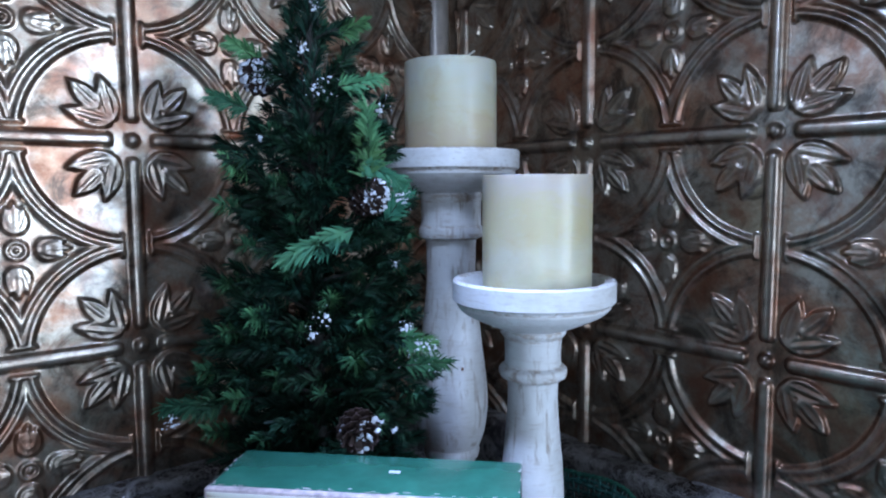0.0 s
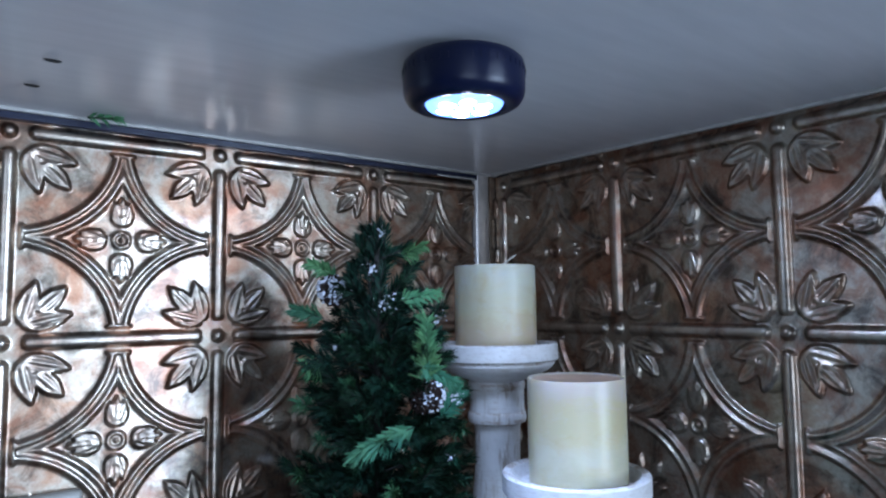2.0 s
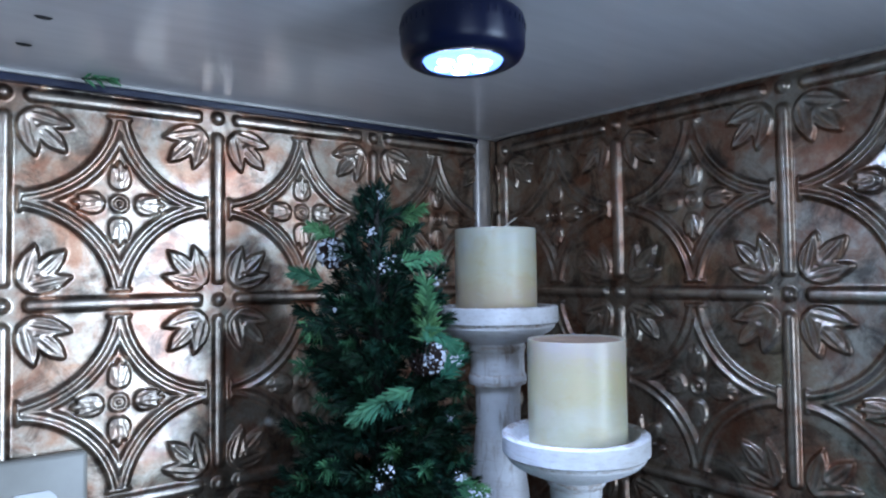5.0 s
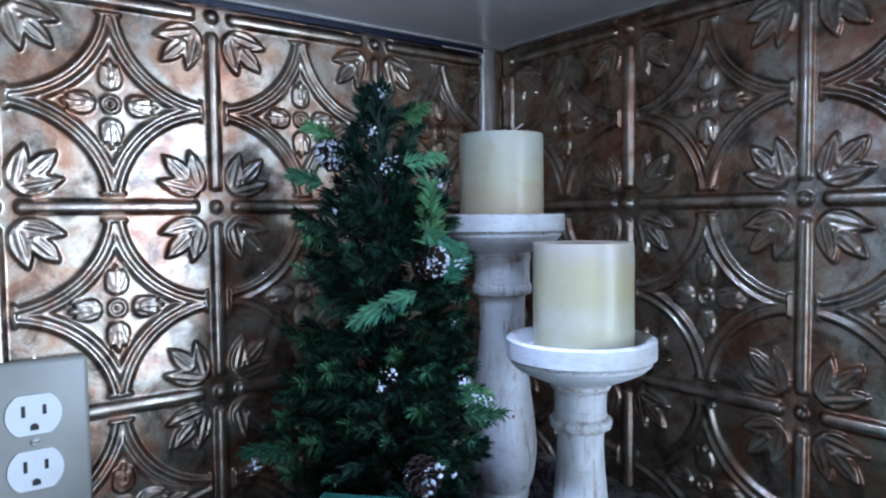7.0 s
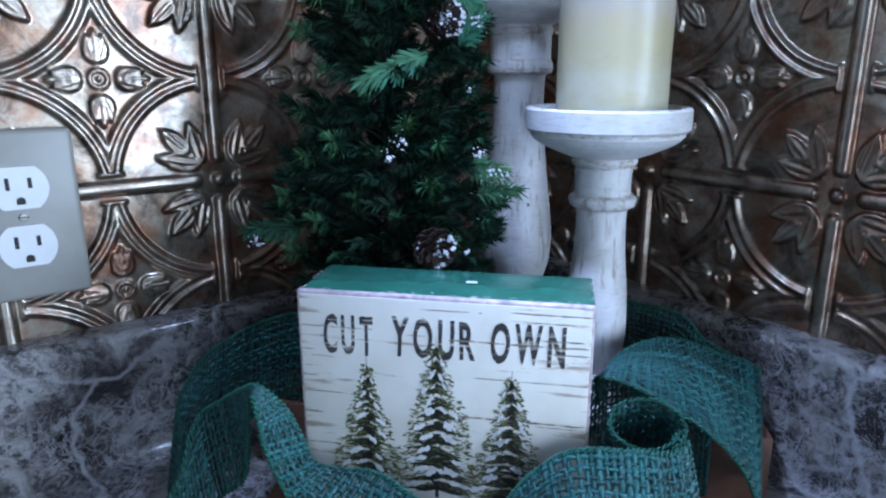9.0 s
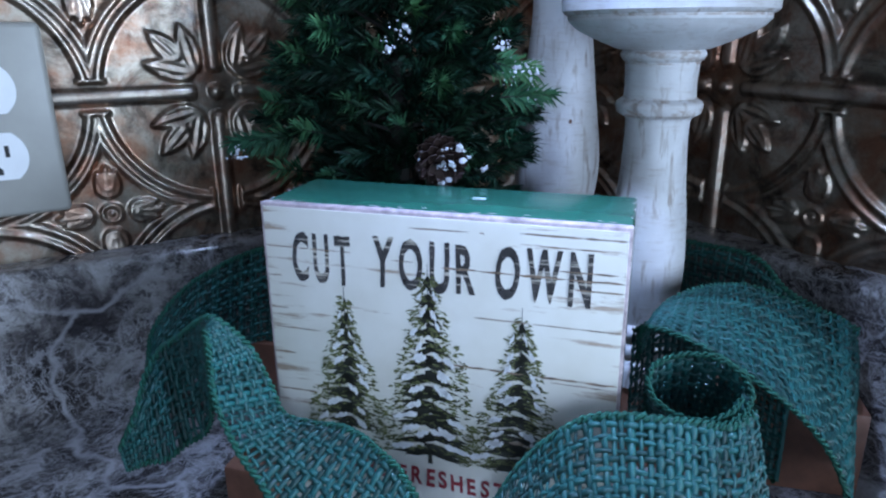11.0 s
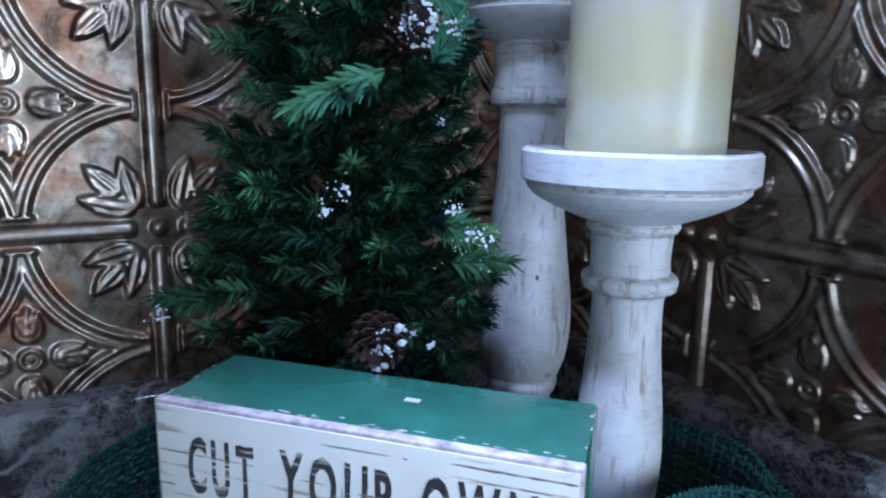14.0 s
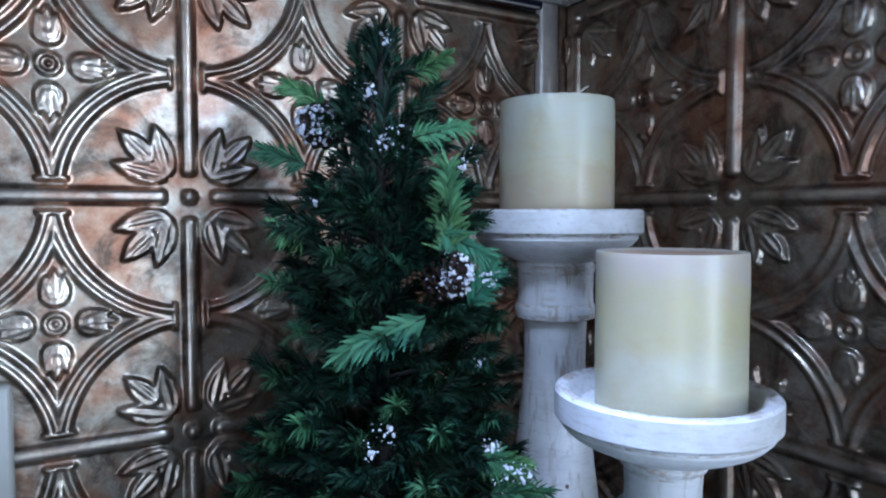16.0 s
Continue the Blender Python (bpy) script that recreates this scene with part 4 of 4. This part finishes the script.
BASE = Vector((FX, FY, RISE))
CONES = [Vector(c) - BASE for c in ((-0.2534, -0.1056, 0.302), (-0.2215, -0.1745, 0.2255), (-0.250, -0.2045, 0.093))]
fir = thing("fir_tree", "small artificial fir with snowy tips and pine cones", "tree", pose(FX, FY, RISE))
trunk = lathe_bm([(0, 0.0), (0.022, 0.0), (0.022, 0.012), (0.006, 0.014), (0.0055, 0.10), (0.004, 0.25), (0.0015, 0.38), (0, 0.385)], 14)
part("trunk", trunk, TWIG, fir)
rnd = random.Random(21)
count = 200
for i in range(count):
    f = (i + 0.5) / count
    z = 0.0 + 0.345 * (1 - (1 - f) ** 0.85)
    ang = i * 2.39996 + rnd.uniform(-0.25, 0.25)
    R = spread(z) * rnd.choice((rnd.uniform(0.45, 0.85), rnd.uniform(0.9, 1.16)))
    out = Vector((math.cos(ang), math.sin(ang), 0))
    drop = rnd.uniform(-0.004, 0.022)
    a = Vector((0, 0, z - 0.012 - drop - RISE)) + out * 0.003
    tip = Vector((0, 0, z + rnd.uniform(-0.004, 0.012) - RISE)) + out * R
    f = tip.dot(FRONT)
    if f > 0:
        tip -= FRONT * (f - 0.36 * f + BACK * min(1.0, f / 0.02))
    if any((tip - c - FRONT * max(0.0, (tip - c).dot(FRONT))).length < 0.015 or (a.lerp(tip, 0.6) - c - FRONT * max(0.0, (a.lerp(tip, 0.6) - c).dot(FRONT))).length < 0.011 for c in CONES):
        continue                             # leaves room for the cones
    bm = bmesh.new()
    stem(bm, a, tip, 0.0012)
    nf = len(bm.faces)
    start = a.lerp(tip, 0.2 if R > 0.03 else 0.0)
    spray(bm, start, tip, int(90 + 1500 * R), 0.0128, 0.0009, rnd, 0.35, 0.80)
    spray(bm, a.lerp(tip, 0.86), tip, 26, 0.0115, 0.0010, rnd, 0.75, 0.85)
    if R > 0.035:                            # two side twigs
        for s in (-1, 1):
            m0 = a.lerp(tip, rnd.uniform(0.45, 0.65))
            side = Vector((-math.sin(ang), math.cos(ang), 0)) * s
            t1 = m0 + (out * 0.7 + side * 0.75 + Vector((0, 0, rnd.uniform(-0.1, 0.35)))).normalized() * R * 0.42
            spray(bm, m0, t1, 85, 0.0122, 0.0009, rnd, 0.45, 0.80)
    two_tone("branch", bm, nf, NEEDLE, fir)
bm = bmesh.new()
stem(bm, Vector((0, 0, 0.33 - RISE)), Vector((0, 0, 0.352 - RISE)), 0.001)
nf = len(bm.faces)
spray(bm, Vector((0, 0, 0.325 - RISE)), Vector((0, 0, 0.350 - RISE)), 110, 0.015, 0.0011, rnd, open_angle=0.6)
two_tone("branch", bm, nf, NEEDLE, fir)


def on_fir(s, z, out=1.0):
    """A place on the crown's near side, s metres to the right of its stem, at height z over the worktop's datum."""
    R = max(spread(z), abs(s) + 0.004) * out
    return RIGHT * s + FRONT * (DEEP * math.sqrt(max(0.0, R * R - s * s)) - BACK) + Vector((0, 0, z - RISE))


def sprig(s0, z0, s1, z1, mat, n=46, ln=0.0145, width=0.0014, out0=0.75, out1=1.08):
    n = int(n * 1.7)
    a, b = on_fir(s0, z0, out0), on_fir(s1, z1, out1)
    bm = bmesh.new()
    stem(bm, a, b, 0.0006)
    nf = len(bm.faces)
    axis = (b - a).normalized()
    view = FRONT
    side = axis.cross(view).normalized()
    r = random.Random(int((s0 + 1) * 9999 + z0 * 77777))
    for k in range(n):
        t = r.random()
        ang = r.choice((-1, 1)) * r.uniform(0.25, 1.15) * (1 - 0.35 * t)
        way = axis * math.cos(ang) + side * math.sin(ang) + view * r.uniform(-0.25, 0.45)
        needle(bm, a.lerp(b, t) + side * r.uniform(-0.0006, 0.0006), way + Vector((0, 0, r.uniform(-0.25, 0.1))), ln * r.uniform(0.65, 1.2) * (1 - 0.3 * t), width * r.uniform(0.8, 1.1), view + side * r.uniform(-0.6, 0.6))
    two_tone("sprig", bm, nf, mat, fir, "brighter flat moulded sprig")


def tuft(s, z, mat, n=58, ln=0.0135, out=1.12, lean=(0.0, 0.0)):
    """The end of a twig that points out of the crown: needles in a star, swept forward."""
    tip = on_fir(s, z, out)
    way = (FRONT + RIGHT * (s * 9 + lean[0]) + Vector((0, 0, 0.25 + lean[1]))).normalized()
    bm = bmesh.new()
    stem(bm, tip - way * 0.030, tip, 0.0007)
    nf = len(bm.faces)
    r = random.Random(int((s + 1) * 7777 + z * 33333))
    spray(bm, tip - way * 0.020, tip, n, ln, 0.00135, r, 0.40, 1.0)
    two_tone("tuft", bm, nf, mat, fir, "star-shaped needle tuft")


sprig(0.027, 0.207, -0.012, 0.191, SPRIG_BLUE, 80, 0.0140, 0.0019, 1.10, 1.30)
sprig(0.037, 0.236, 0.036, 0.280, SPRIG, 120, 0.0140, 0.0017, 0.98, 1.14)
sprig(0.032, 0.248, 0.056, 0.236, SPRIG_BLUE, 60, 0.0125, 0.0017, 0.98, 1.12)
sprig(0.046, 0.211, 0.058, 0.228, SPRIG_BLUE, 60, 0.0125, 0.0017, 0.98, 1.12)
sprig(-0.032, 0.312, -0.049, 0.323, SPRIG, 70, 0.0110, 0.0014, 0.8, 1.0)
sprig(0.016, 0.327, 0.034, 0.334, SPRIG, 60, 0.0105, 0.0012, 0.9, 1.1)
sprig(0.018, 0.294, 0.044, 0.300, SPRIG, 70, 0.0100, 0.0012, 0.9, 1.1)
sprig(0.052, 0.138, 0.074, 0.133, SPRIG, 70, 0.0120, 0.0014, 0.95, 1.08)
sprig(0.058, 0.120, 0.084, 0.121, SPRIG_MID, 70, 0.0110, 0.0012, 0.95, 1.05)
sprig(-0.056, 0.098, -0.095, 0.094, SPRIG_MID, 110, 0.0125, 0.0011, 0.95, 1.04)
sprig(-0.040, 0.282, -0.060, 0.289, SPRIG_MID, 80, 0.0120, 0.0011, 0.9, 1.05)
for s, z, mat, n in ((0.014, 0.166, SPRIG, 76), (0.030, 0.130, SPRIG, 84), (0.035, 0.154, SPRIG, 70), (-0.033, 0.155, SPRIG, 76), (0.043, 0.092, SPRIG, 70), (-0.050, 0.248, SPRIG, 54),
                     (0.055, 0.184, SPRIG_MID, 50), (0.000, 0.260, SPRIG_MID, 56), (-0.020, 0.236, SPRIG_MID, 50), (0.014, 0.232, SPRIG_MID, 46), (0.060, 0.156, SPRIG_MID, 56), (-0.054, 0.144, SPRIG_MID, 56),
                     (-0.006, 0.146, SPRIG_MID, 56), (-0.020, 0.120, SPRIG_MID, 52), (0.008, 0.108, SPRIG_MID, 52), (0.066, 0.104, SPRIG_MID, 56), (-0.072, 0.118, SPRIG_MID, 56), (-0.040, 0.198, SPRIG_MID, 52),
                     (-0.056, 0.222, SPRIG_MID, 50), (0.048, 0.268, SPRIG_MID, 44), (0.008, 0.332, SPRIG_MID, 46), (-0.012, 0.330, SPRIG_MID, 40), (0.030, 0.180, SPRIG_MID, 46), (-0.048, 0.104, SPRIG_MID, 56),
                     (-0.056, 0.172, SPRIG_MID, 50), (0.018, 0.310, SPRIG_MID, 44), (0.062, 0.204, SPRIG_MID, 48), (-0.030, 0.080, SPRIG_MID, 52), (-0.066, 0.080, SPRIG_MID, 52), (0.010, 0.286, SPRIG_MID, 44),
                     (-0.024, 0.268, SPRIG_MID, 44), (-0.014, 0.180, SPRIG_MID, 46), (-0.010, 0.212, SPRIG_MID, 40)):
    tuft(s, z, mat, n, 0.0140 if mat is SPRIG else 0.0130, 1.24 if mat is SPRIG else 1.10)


def snow_clump(parent, centre, size, n, seed):
    """One or two ragged lumps with crumbs round them."""
    r = random.Random(seed)
    bm = bmesh.new()
    lumps = 3 + n // 3
    for k in range(lumps + n):
        big = k < lumps
        off = Vector((r.gauss(0, size), r.gauss(0, size), r.gauss(0, size))) * (0.7 if big else 1.2)
        rad = r.uniform(0.0007, 0.0014) if big else r.uniform(0.0003, 0.0007)
        made = bmesh.ops.create_icosphere(bm, subdivisions=2 if big else 1, radius=rad)["verts"]
        turn = Euler((r.random() * 6, r.random() * 6, 0)).to_matrix()
        for v in made:
            v.co *= 1.0 + 0.75 * noise.noise(v.co * 900 + Vector((seed, k, 0)))
            v.co = turn @ Vector((v.co.x, v.co.y * 0.7, v.co.z * 0.45)) + centre + off
    return part("snow", bm, SNOW, parent, "white flocked snow", False)


for s, z, size, n in ((-0.004, 0.316, 0.0022, 14), (0.009, 0.293, 0.0042, 28), (0.000, 0.344, 0.0036, 18), (0.009, 0.155, 0.0032, 18), (0.004, 0.145, 0.0014, 7), (-0.085, 0.090, 0.0028, 14), (0.052, 0.086, 0.0012, 6),
                      (0.070, 0.134, 0.0055, 30), (0.059, 0.147, 0.0022, 12), (0.056, 0.226, 0.0036, 22), (0.052, 0.185, 0.0012, 6), (-0.028, 0.262, 0.0012, 4), (0.044, 0.092, 0.0010, 4), (0.044, 0.280, 0.0036, 12)):
    snow_clump(fir, on_fir(s, z, 1.25), size, n, int(1000 * z + 5000 * s + 900))


def pine_cone(place, way, length=0.028, radius=0.0145, dusted=0.85, patch=0.0):
    bm = bmesh.new()
    n = 64
    for k in range(n):
        f = k / n
        z = (f - 0.5) * length
        r = radius * math.sin(math.pi * (0.12 + 0.80 * f)) ** 0.7
        a = k * 2.39996
        out = Vector((math.cos(a), math.sin(a), 0))
        side = Vector((-math.sin(a), math.cos(a), 0))
        lift = 0.2 + 0.9 * f
        w = 0.0042 * (1.0 - 0.35 * f)
        root = out * r * 0.25 + Vector((0, 0, z - 0.003))
        tip = out * r + Vector((0, 0, z + 0.004 * lift))
        mid = root.lerp(tip, 0.6) + Vector((0, 0, -0.001))
        th = Vector((0, 0, 0.0011))
        v = [bm.verts.new(c) for c in (root, mid + side * w, tip + side * w * 0.55, tip + out * 0.0012, tip - side * w * 0.55, mid - side * w)]
        u = [bm.verts.new(c.co + th) for c in v]
        bm.faces.new(v[::-1])
        bm.faces.new(u)
        for i in range(6):
            j = (i + 1) % 6
            bm.faces.new((v[i], v[j], u[j], u[i]))
    bmesh.ops.create_cone(bm, cap_ends=True, segments=10, radius1=radius * 0.45, radius2=radius * 0.15, depth=length * 0.9)
    c = part("pine_cone", bm, CONE, fir, "dark brown pine cone dusted with snow", smooth=False)
    c.matrix_local = Matrix.Translation(place) @ way.to_track_quat("Z", "Y").to_matrix().to_4x4()
    r = random.Random(int(place.z * 10000))
    bm = bmesh.new()
    for k in range(n):
        f = k / n
        a = k * 2.39996
        if f < 0.40 or r.random() > dusted or (patch is not None and math.cos(a - patch) < -0.25):
            continue
        z = (f - 0.5) * length
        rad = radius * math.sin(math.pi * (0.12 + 0.80 * f)) ** 0.7
        out, side = Vector((math.cos(a), math.sin(a), 0)), Vector((-math.sin(a), math.cos(a), 0))
        for j in range(r.choice((2, 3, 4, 5))):   # ragged crumbs on the scale's tip
            size = r.uniform(0.0005, 0.0015)
            spot = out * (rad * r.uniform(0.75, 1.04)) + side * r.gauss(0, 0.0014) + Vector((0, 0, z + 0.004 * (0.2 + 0.9 * f) + r.uniform(0.0006, 0.0016)))
            made = bmesh.ops.create_icosphere(bm, subdivisions=1 if size < 0.001 else 2, radius=size)["verts"]
            for v in made:
                v.co *= 1.0 + 0.85 * noise.noise(v.co * 1100 + Vector((k, j, 3)))
                v.co = Vector((v.co.x, v.co.y * 0.9, v.co.z * 0.5)) + spot
    part("snow", bm, SNOW, c, "white flocked snow", False)


pine_cone(CONES[0] + FRONT * 0.014, (FRONT * 0.9 - RIGHT * 0.25 + Vector((0, 0, 0.15))), 0.024, 0.0115, 0.95, None)
pine_cone(CONES[1], (FRONT * 0.8 + RIGHT * 0.5 + Vector((0, 0, 0.3))), 0.025, 0.0118, 0.9)
pine_cone(CONES[2], (FRONT * 0.9 + RIGHT * 0.25 + Vector((0, 0, -0.1))), 0.023, 0.0122, 0.16, None)
for cone, ahead, size, n in ((0, 0.025, 0.0034, 54), (1, 0.012, 0.0034, 50), (2, 0.012, 0.0020, 12)):
    snow_clump(fir, CONES[cone] + FRONT * ahead + RIGHT * 0.003, size, n, 77 + cone)
# a loose green sprig caught above the panels
bm = bmesh.new()
stem(bm, Vector((-0.012, 0, 0)), Vector((0.010, 0, 0.002)), 0.0008)
nf = len(bm.faces)
spray(bm, Vector((-0.012, 0, 0)), Vector((0.010, 0, 0.002)), 55, 0.0085, 0.0014, random.Random(4))
loose = two_tone("fir_snippet", bm, nf, SPRIG, None)
loose.matrix_world = pose(-0.406, -0.030, 0.4300)
tagged(loose, "small green fir snippet caught under the cabinet", "greenery")


# ---- burlap ribbon: woven strands over ruled bands ----
def spline(rows, t):
    """Catmull-Rom through rows of points, t from 0 to len - 1."""
    n = len(rows)
    i = min(int(t), n - 2)
    f = t - i
    p0, p1, p2, p3 = rows[max(i - 1, 0)], rows[i], rows[i + 1], rows[min(i + 2, n - 1)]
    return 0.5 * (2 * p1 + (p2 - p0) * f + (2 * p0 - 5 * p1 + 4 * p2 - p3) * f * f + (3 * p1 - p0 - 3 * p2 + p3) * f ** 3)


def woven_band(name, tops, lows, parent, pitch=0.0034, hem=True):
    tops, lows = [np.array(at(*p)) for p in tops], [np.array(at(*p)) for p in lows]
    m = len(tops) - 1
    fine = np.linspace(0, m, 400)
    A = np.array([spline(tops, t) for t in fine])
    B = np.array([spline(lows, t) for t in fine])
    mid = (A + B) / 2
    arc = np.concatenate([[0], np.cumsum(np.linalg.norm(np.diff(mid, axis=0), axis=1))])
    length = arc[-1]
    width = np.linalg.norm(A - B, axis=1).mean()
    nw, nl = max(6, int(width / pitch)), max(8, int(length / pitch))
    S = np.linspace(0, length, nl * 4 + 1)
    ia = np.stack([np.interp(S, arc, A[:, c]) for c in range(3)], -1)
    ib = np.stack([np.interp(S, arc, B[:, c]) for c in range(3)], -1)
    verts, faces = [], []
    r = np.random.RandomState(len(tops) * 7 + nl)

    def place(si, w):
        return ia[si] * (1 - w) + ib[si] * w

    def normals(si, w):
        s0, s1 = np.clip(si - 1, 0, len(S) - 1), np.clip(si + 1, 0, len(S) - 1)
        tan = place(s1, w) - place(s0, w)
        n = np.cross(tan, ib[si] - ia[si])
        return n / np.maximum(np.linalg.norm(n, axis=-1, keepdims=True), 1e-9), tan / np.maximum(np.linalg.norm(tan, axis=-1, keepdims=True), 1e-9)

    hem_faces = []

    def ribbon_strip(pts, side, nrm, half):
        """A strand with a raised middle: three points across."""
        k = len(verts)
        n = len(pts)
        verts.extend((pts - side * half).tolist())
        verts.extend((pts + nrm * half * 0.55).tolist())
        verts.extend((pts + side * half).tolist())
        verts.extend((pts - nrm * half * 0.55).tolist())
        for i in range(n - 1):
            for q in range(4):
                q2 = (q + 1) % 4
                faces.append((k + q * n + i, k + q * n + i + 1, k + q2 * n + i + 1, k + q2 * n + i))
    si = np.arange(len(S))
    for j in range(nw + 1):                   # strands along the band
        w = np.clip(j / nw + 0.10 / nw * np.sin(S * 160 + j * 2.1)[:, None] * 2 + r.uniform(-0.25, 0.25) / nw * (0 < j < nw), 0, 1)
        nrm, tan = normals(si, w)
        wave = np.cos(np.pi * (S / length * nl) + j * np.pi)[:, None] * (0.0002 if hem and j in (0, nw) else 0.00060)
        pts = place(si, w) + nrm * wave
        side = np.cross(nrm, tan)
        thick = 0.00138 * r.uniform(0.6, 1.25) * (1.25 if hem and j in (0, nw) else 1)
        k0 = len(faces)
        if hem and j in (0, nw):
            for turn in (0.0, math.pi):       # two cords twisted round one another
                ph = (S * 2 * math.pi / 0.0056 + turn)[:, None]
                ribbon_strip(pts + side * 0.0009 * np.sin(ph) + nrm * 0.0008 * np.cos(ph), side, nrm, 0.0011)
            hem_faces.extend(range(k0, len(faces)))
        else:
            ribbon_strip(pts, side, nrm, thick)
    for i in range(nl + 1):                   # strands across
        q = np.full(nw * 2 + 1, min(i * 4, len(S) - 1))
        q = np.clip(q + np.round(r.normal(0, 0.45)).astype(int), 0, len(S) - 1)
        w = np.linspace(0, 1, nw * 2 + 1)[:, None]
        nrm, tan = normals(q, w)
        wave = -np.cos(np.pi * (w * nw) + i * np.pi) * 0.00060
        ribbon_strip(place(q, w) + nrm * wave, tan, nrm, 0.00138 * r.uniform(0.6, 1.2))
    me = bpy.data.meshes.new(name)
    me.from_pydata(verts, [], faces)
    me.update()
    me.materials.append(BURLAP)
    me.materials.append(HEM)
    for k in hem_faces:
        me.polygons[k].material_index = 1
    return tagged(mesh_part(name, me, None, parent), kind="stuff")


ribbon = thing("burlap_ribbon", "loosely woven dark green burlap ribbon looped round the block", "ribbon")
woven_band("left_loop", [(-0.172, -0.406, -0.040), (-0.1625, -0.403, -0.020), (-0.1604, -0.3939, -0.003), (-0.1560, -0.3845, 0.0075), (-0.138, -0.389, 0.020), (-0.1168, -0.399, 0.033), (-0.103, -0.393, 0.018),
                         (-0.094, -0.394, 0.002), (-0.086, -0.397, -0.012), (-0.068, -0.402, -0.0107), (-0.048, -0.408, -0.0085), (-0.024, -0.420, -0.014), (0.000, -0.430, -0.045)],
           [(-0.171, -0.405, -0.052), (-0.164, -0.402, -0.050), (-0.152, -0.400, -0.046), (-0.144, -0.393, -0.040), (-0.132, -0.388, -0.030), (-0.1190, -0.402, 0.027), (-0.1100, -0.413, 0.019),
            (-0.103, -0.424, 0.012), (-0.0925, -0.431, -0.001), (-0.083, -0.432, -0.018), (-0.066, -0.438, -0.034), (-0.040, -0.447, -0.045), (0.000, -0.455, -0.065)], ribbon, 0.0032)
woven_band("side_loop", [(-0.104, -0.300, 0.040), (-0.150, -0.292, 0.030), (-0.185, -0.315, 0.014), (-0.195, -0.345, -0.006), (-0.188, -0.360, -0.030)],
           [(-0.110, -0.295, -0.025), (-0.160, -0.287, -0.045), (-0.195, -0.318, -0.052), (-0.205, -0.350, -0.065), (-0.196, -0.364, -0.078)], ribbon)
woven_band("front_loop", [(0.008, -0.402, -0.045), (0.026, -0.402, -0.012), (0.048, -0.402, 0.009), (0.078, -0.404, 0.015), (0.100, -0.4015, 0.0135), (0.1095, -0.393, 0.0170)],
           [(0.020, -0.450, -0.070), (0.038, -0.450, -0.045), (0.058, -0.450, -0.034), (0.080, -0.450, -0.032), (0.106, -0.440, -0.036), (0.120, -0.418, -0.036)], ribbon, 0.0031)
ROLL = [(i, -1.15 + i * 2 * math.pi * 1.16 / 26) for i in range(27)]
woven_band("rolled_end", [(0.0885 + (0.0205 - 0.00016 * i) * math.cos(a), -0.3890 + (0.0130 - 0.00010 * i) * math.sin(a), 0.0215 + (0.0090 - 0.00006 * i) * math.sin(a)) for i, a in ROLL],
           [(0.0890 + (0.0165 - 0.00014 * i) * math.cos(a), -0.3640 + (0.0110 - 0.00010 * i) * math.sin(a), -0.0200 + (0.0080 - 0.00006 * i) * math.sin(a)) for i, a in ROLL], ribbon)
woven_band("right_fold", [(0.074, -0.332, 0.026), (0.082, -0.322, 0.031), (0.100, -0.298, 0.030), (0.125, -0.275, 0.024), (0.155, -0.262, 0.010), (0.184, -0.252, -0.006), (0.190, -0.262, -0.055)],
           [(0.068, -0.346, 0.010), (0.070, -0.352, 0.028), (0.092, -0.366, 0.028), (0.122, -0.384, 0.016), (0.141, -0.390, -0.004), (0.150, -0.390, -0.034), (0.154, -0.380, -0.075)], ribbon)
woven_band("inner_fold", [(0.0655, -0.338, 0.020), (0.080, -0.326, 0.024), (0.105, -0.322, 0.020), (0.135, -0.335, 0.004)],
           [(0.0665, -0.340, -0.040), (0.082, -0.328, -0.045), (0.107, -0.325, -0.045), (0.135, -0.338, -0.050)], ribbon)
woven_band("back_loop", [(0.060, -0.205, 0.014), (0.090, -0.222, 0.030), (0.129, -0.246, 0.031), (0.150, -0.255, 0.014), (0.188, -0.248, -0.006)],
           [(0.075, -0.215, -0.032), (0.095, -0.230, -0.030), (0.120, -0.252, -0.030), (0.142, -0.268, -0.034), (0.172, -0.265, -0.044)], ribbon)
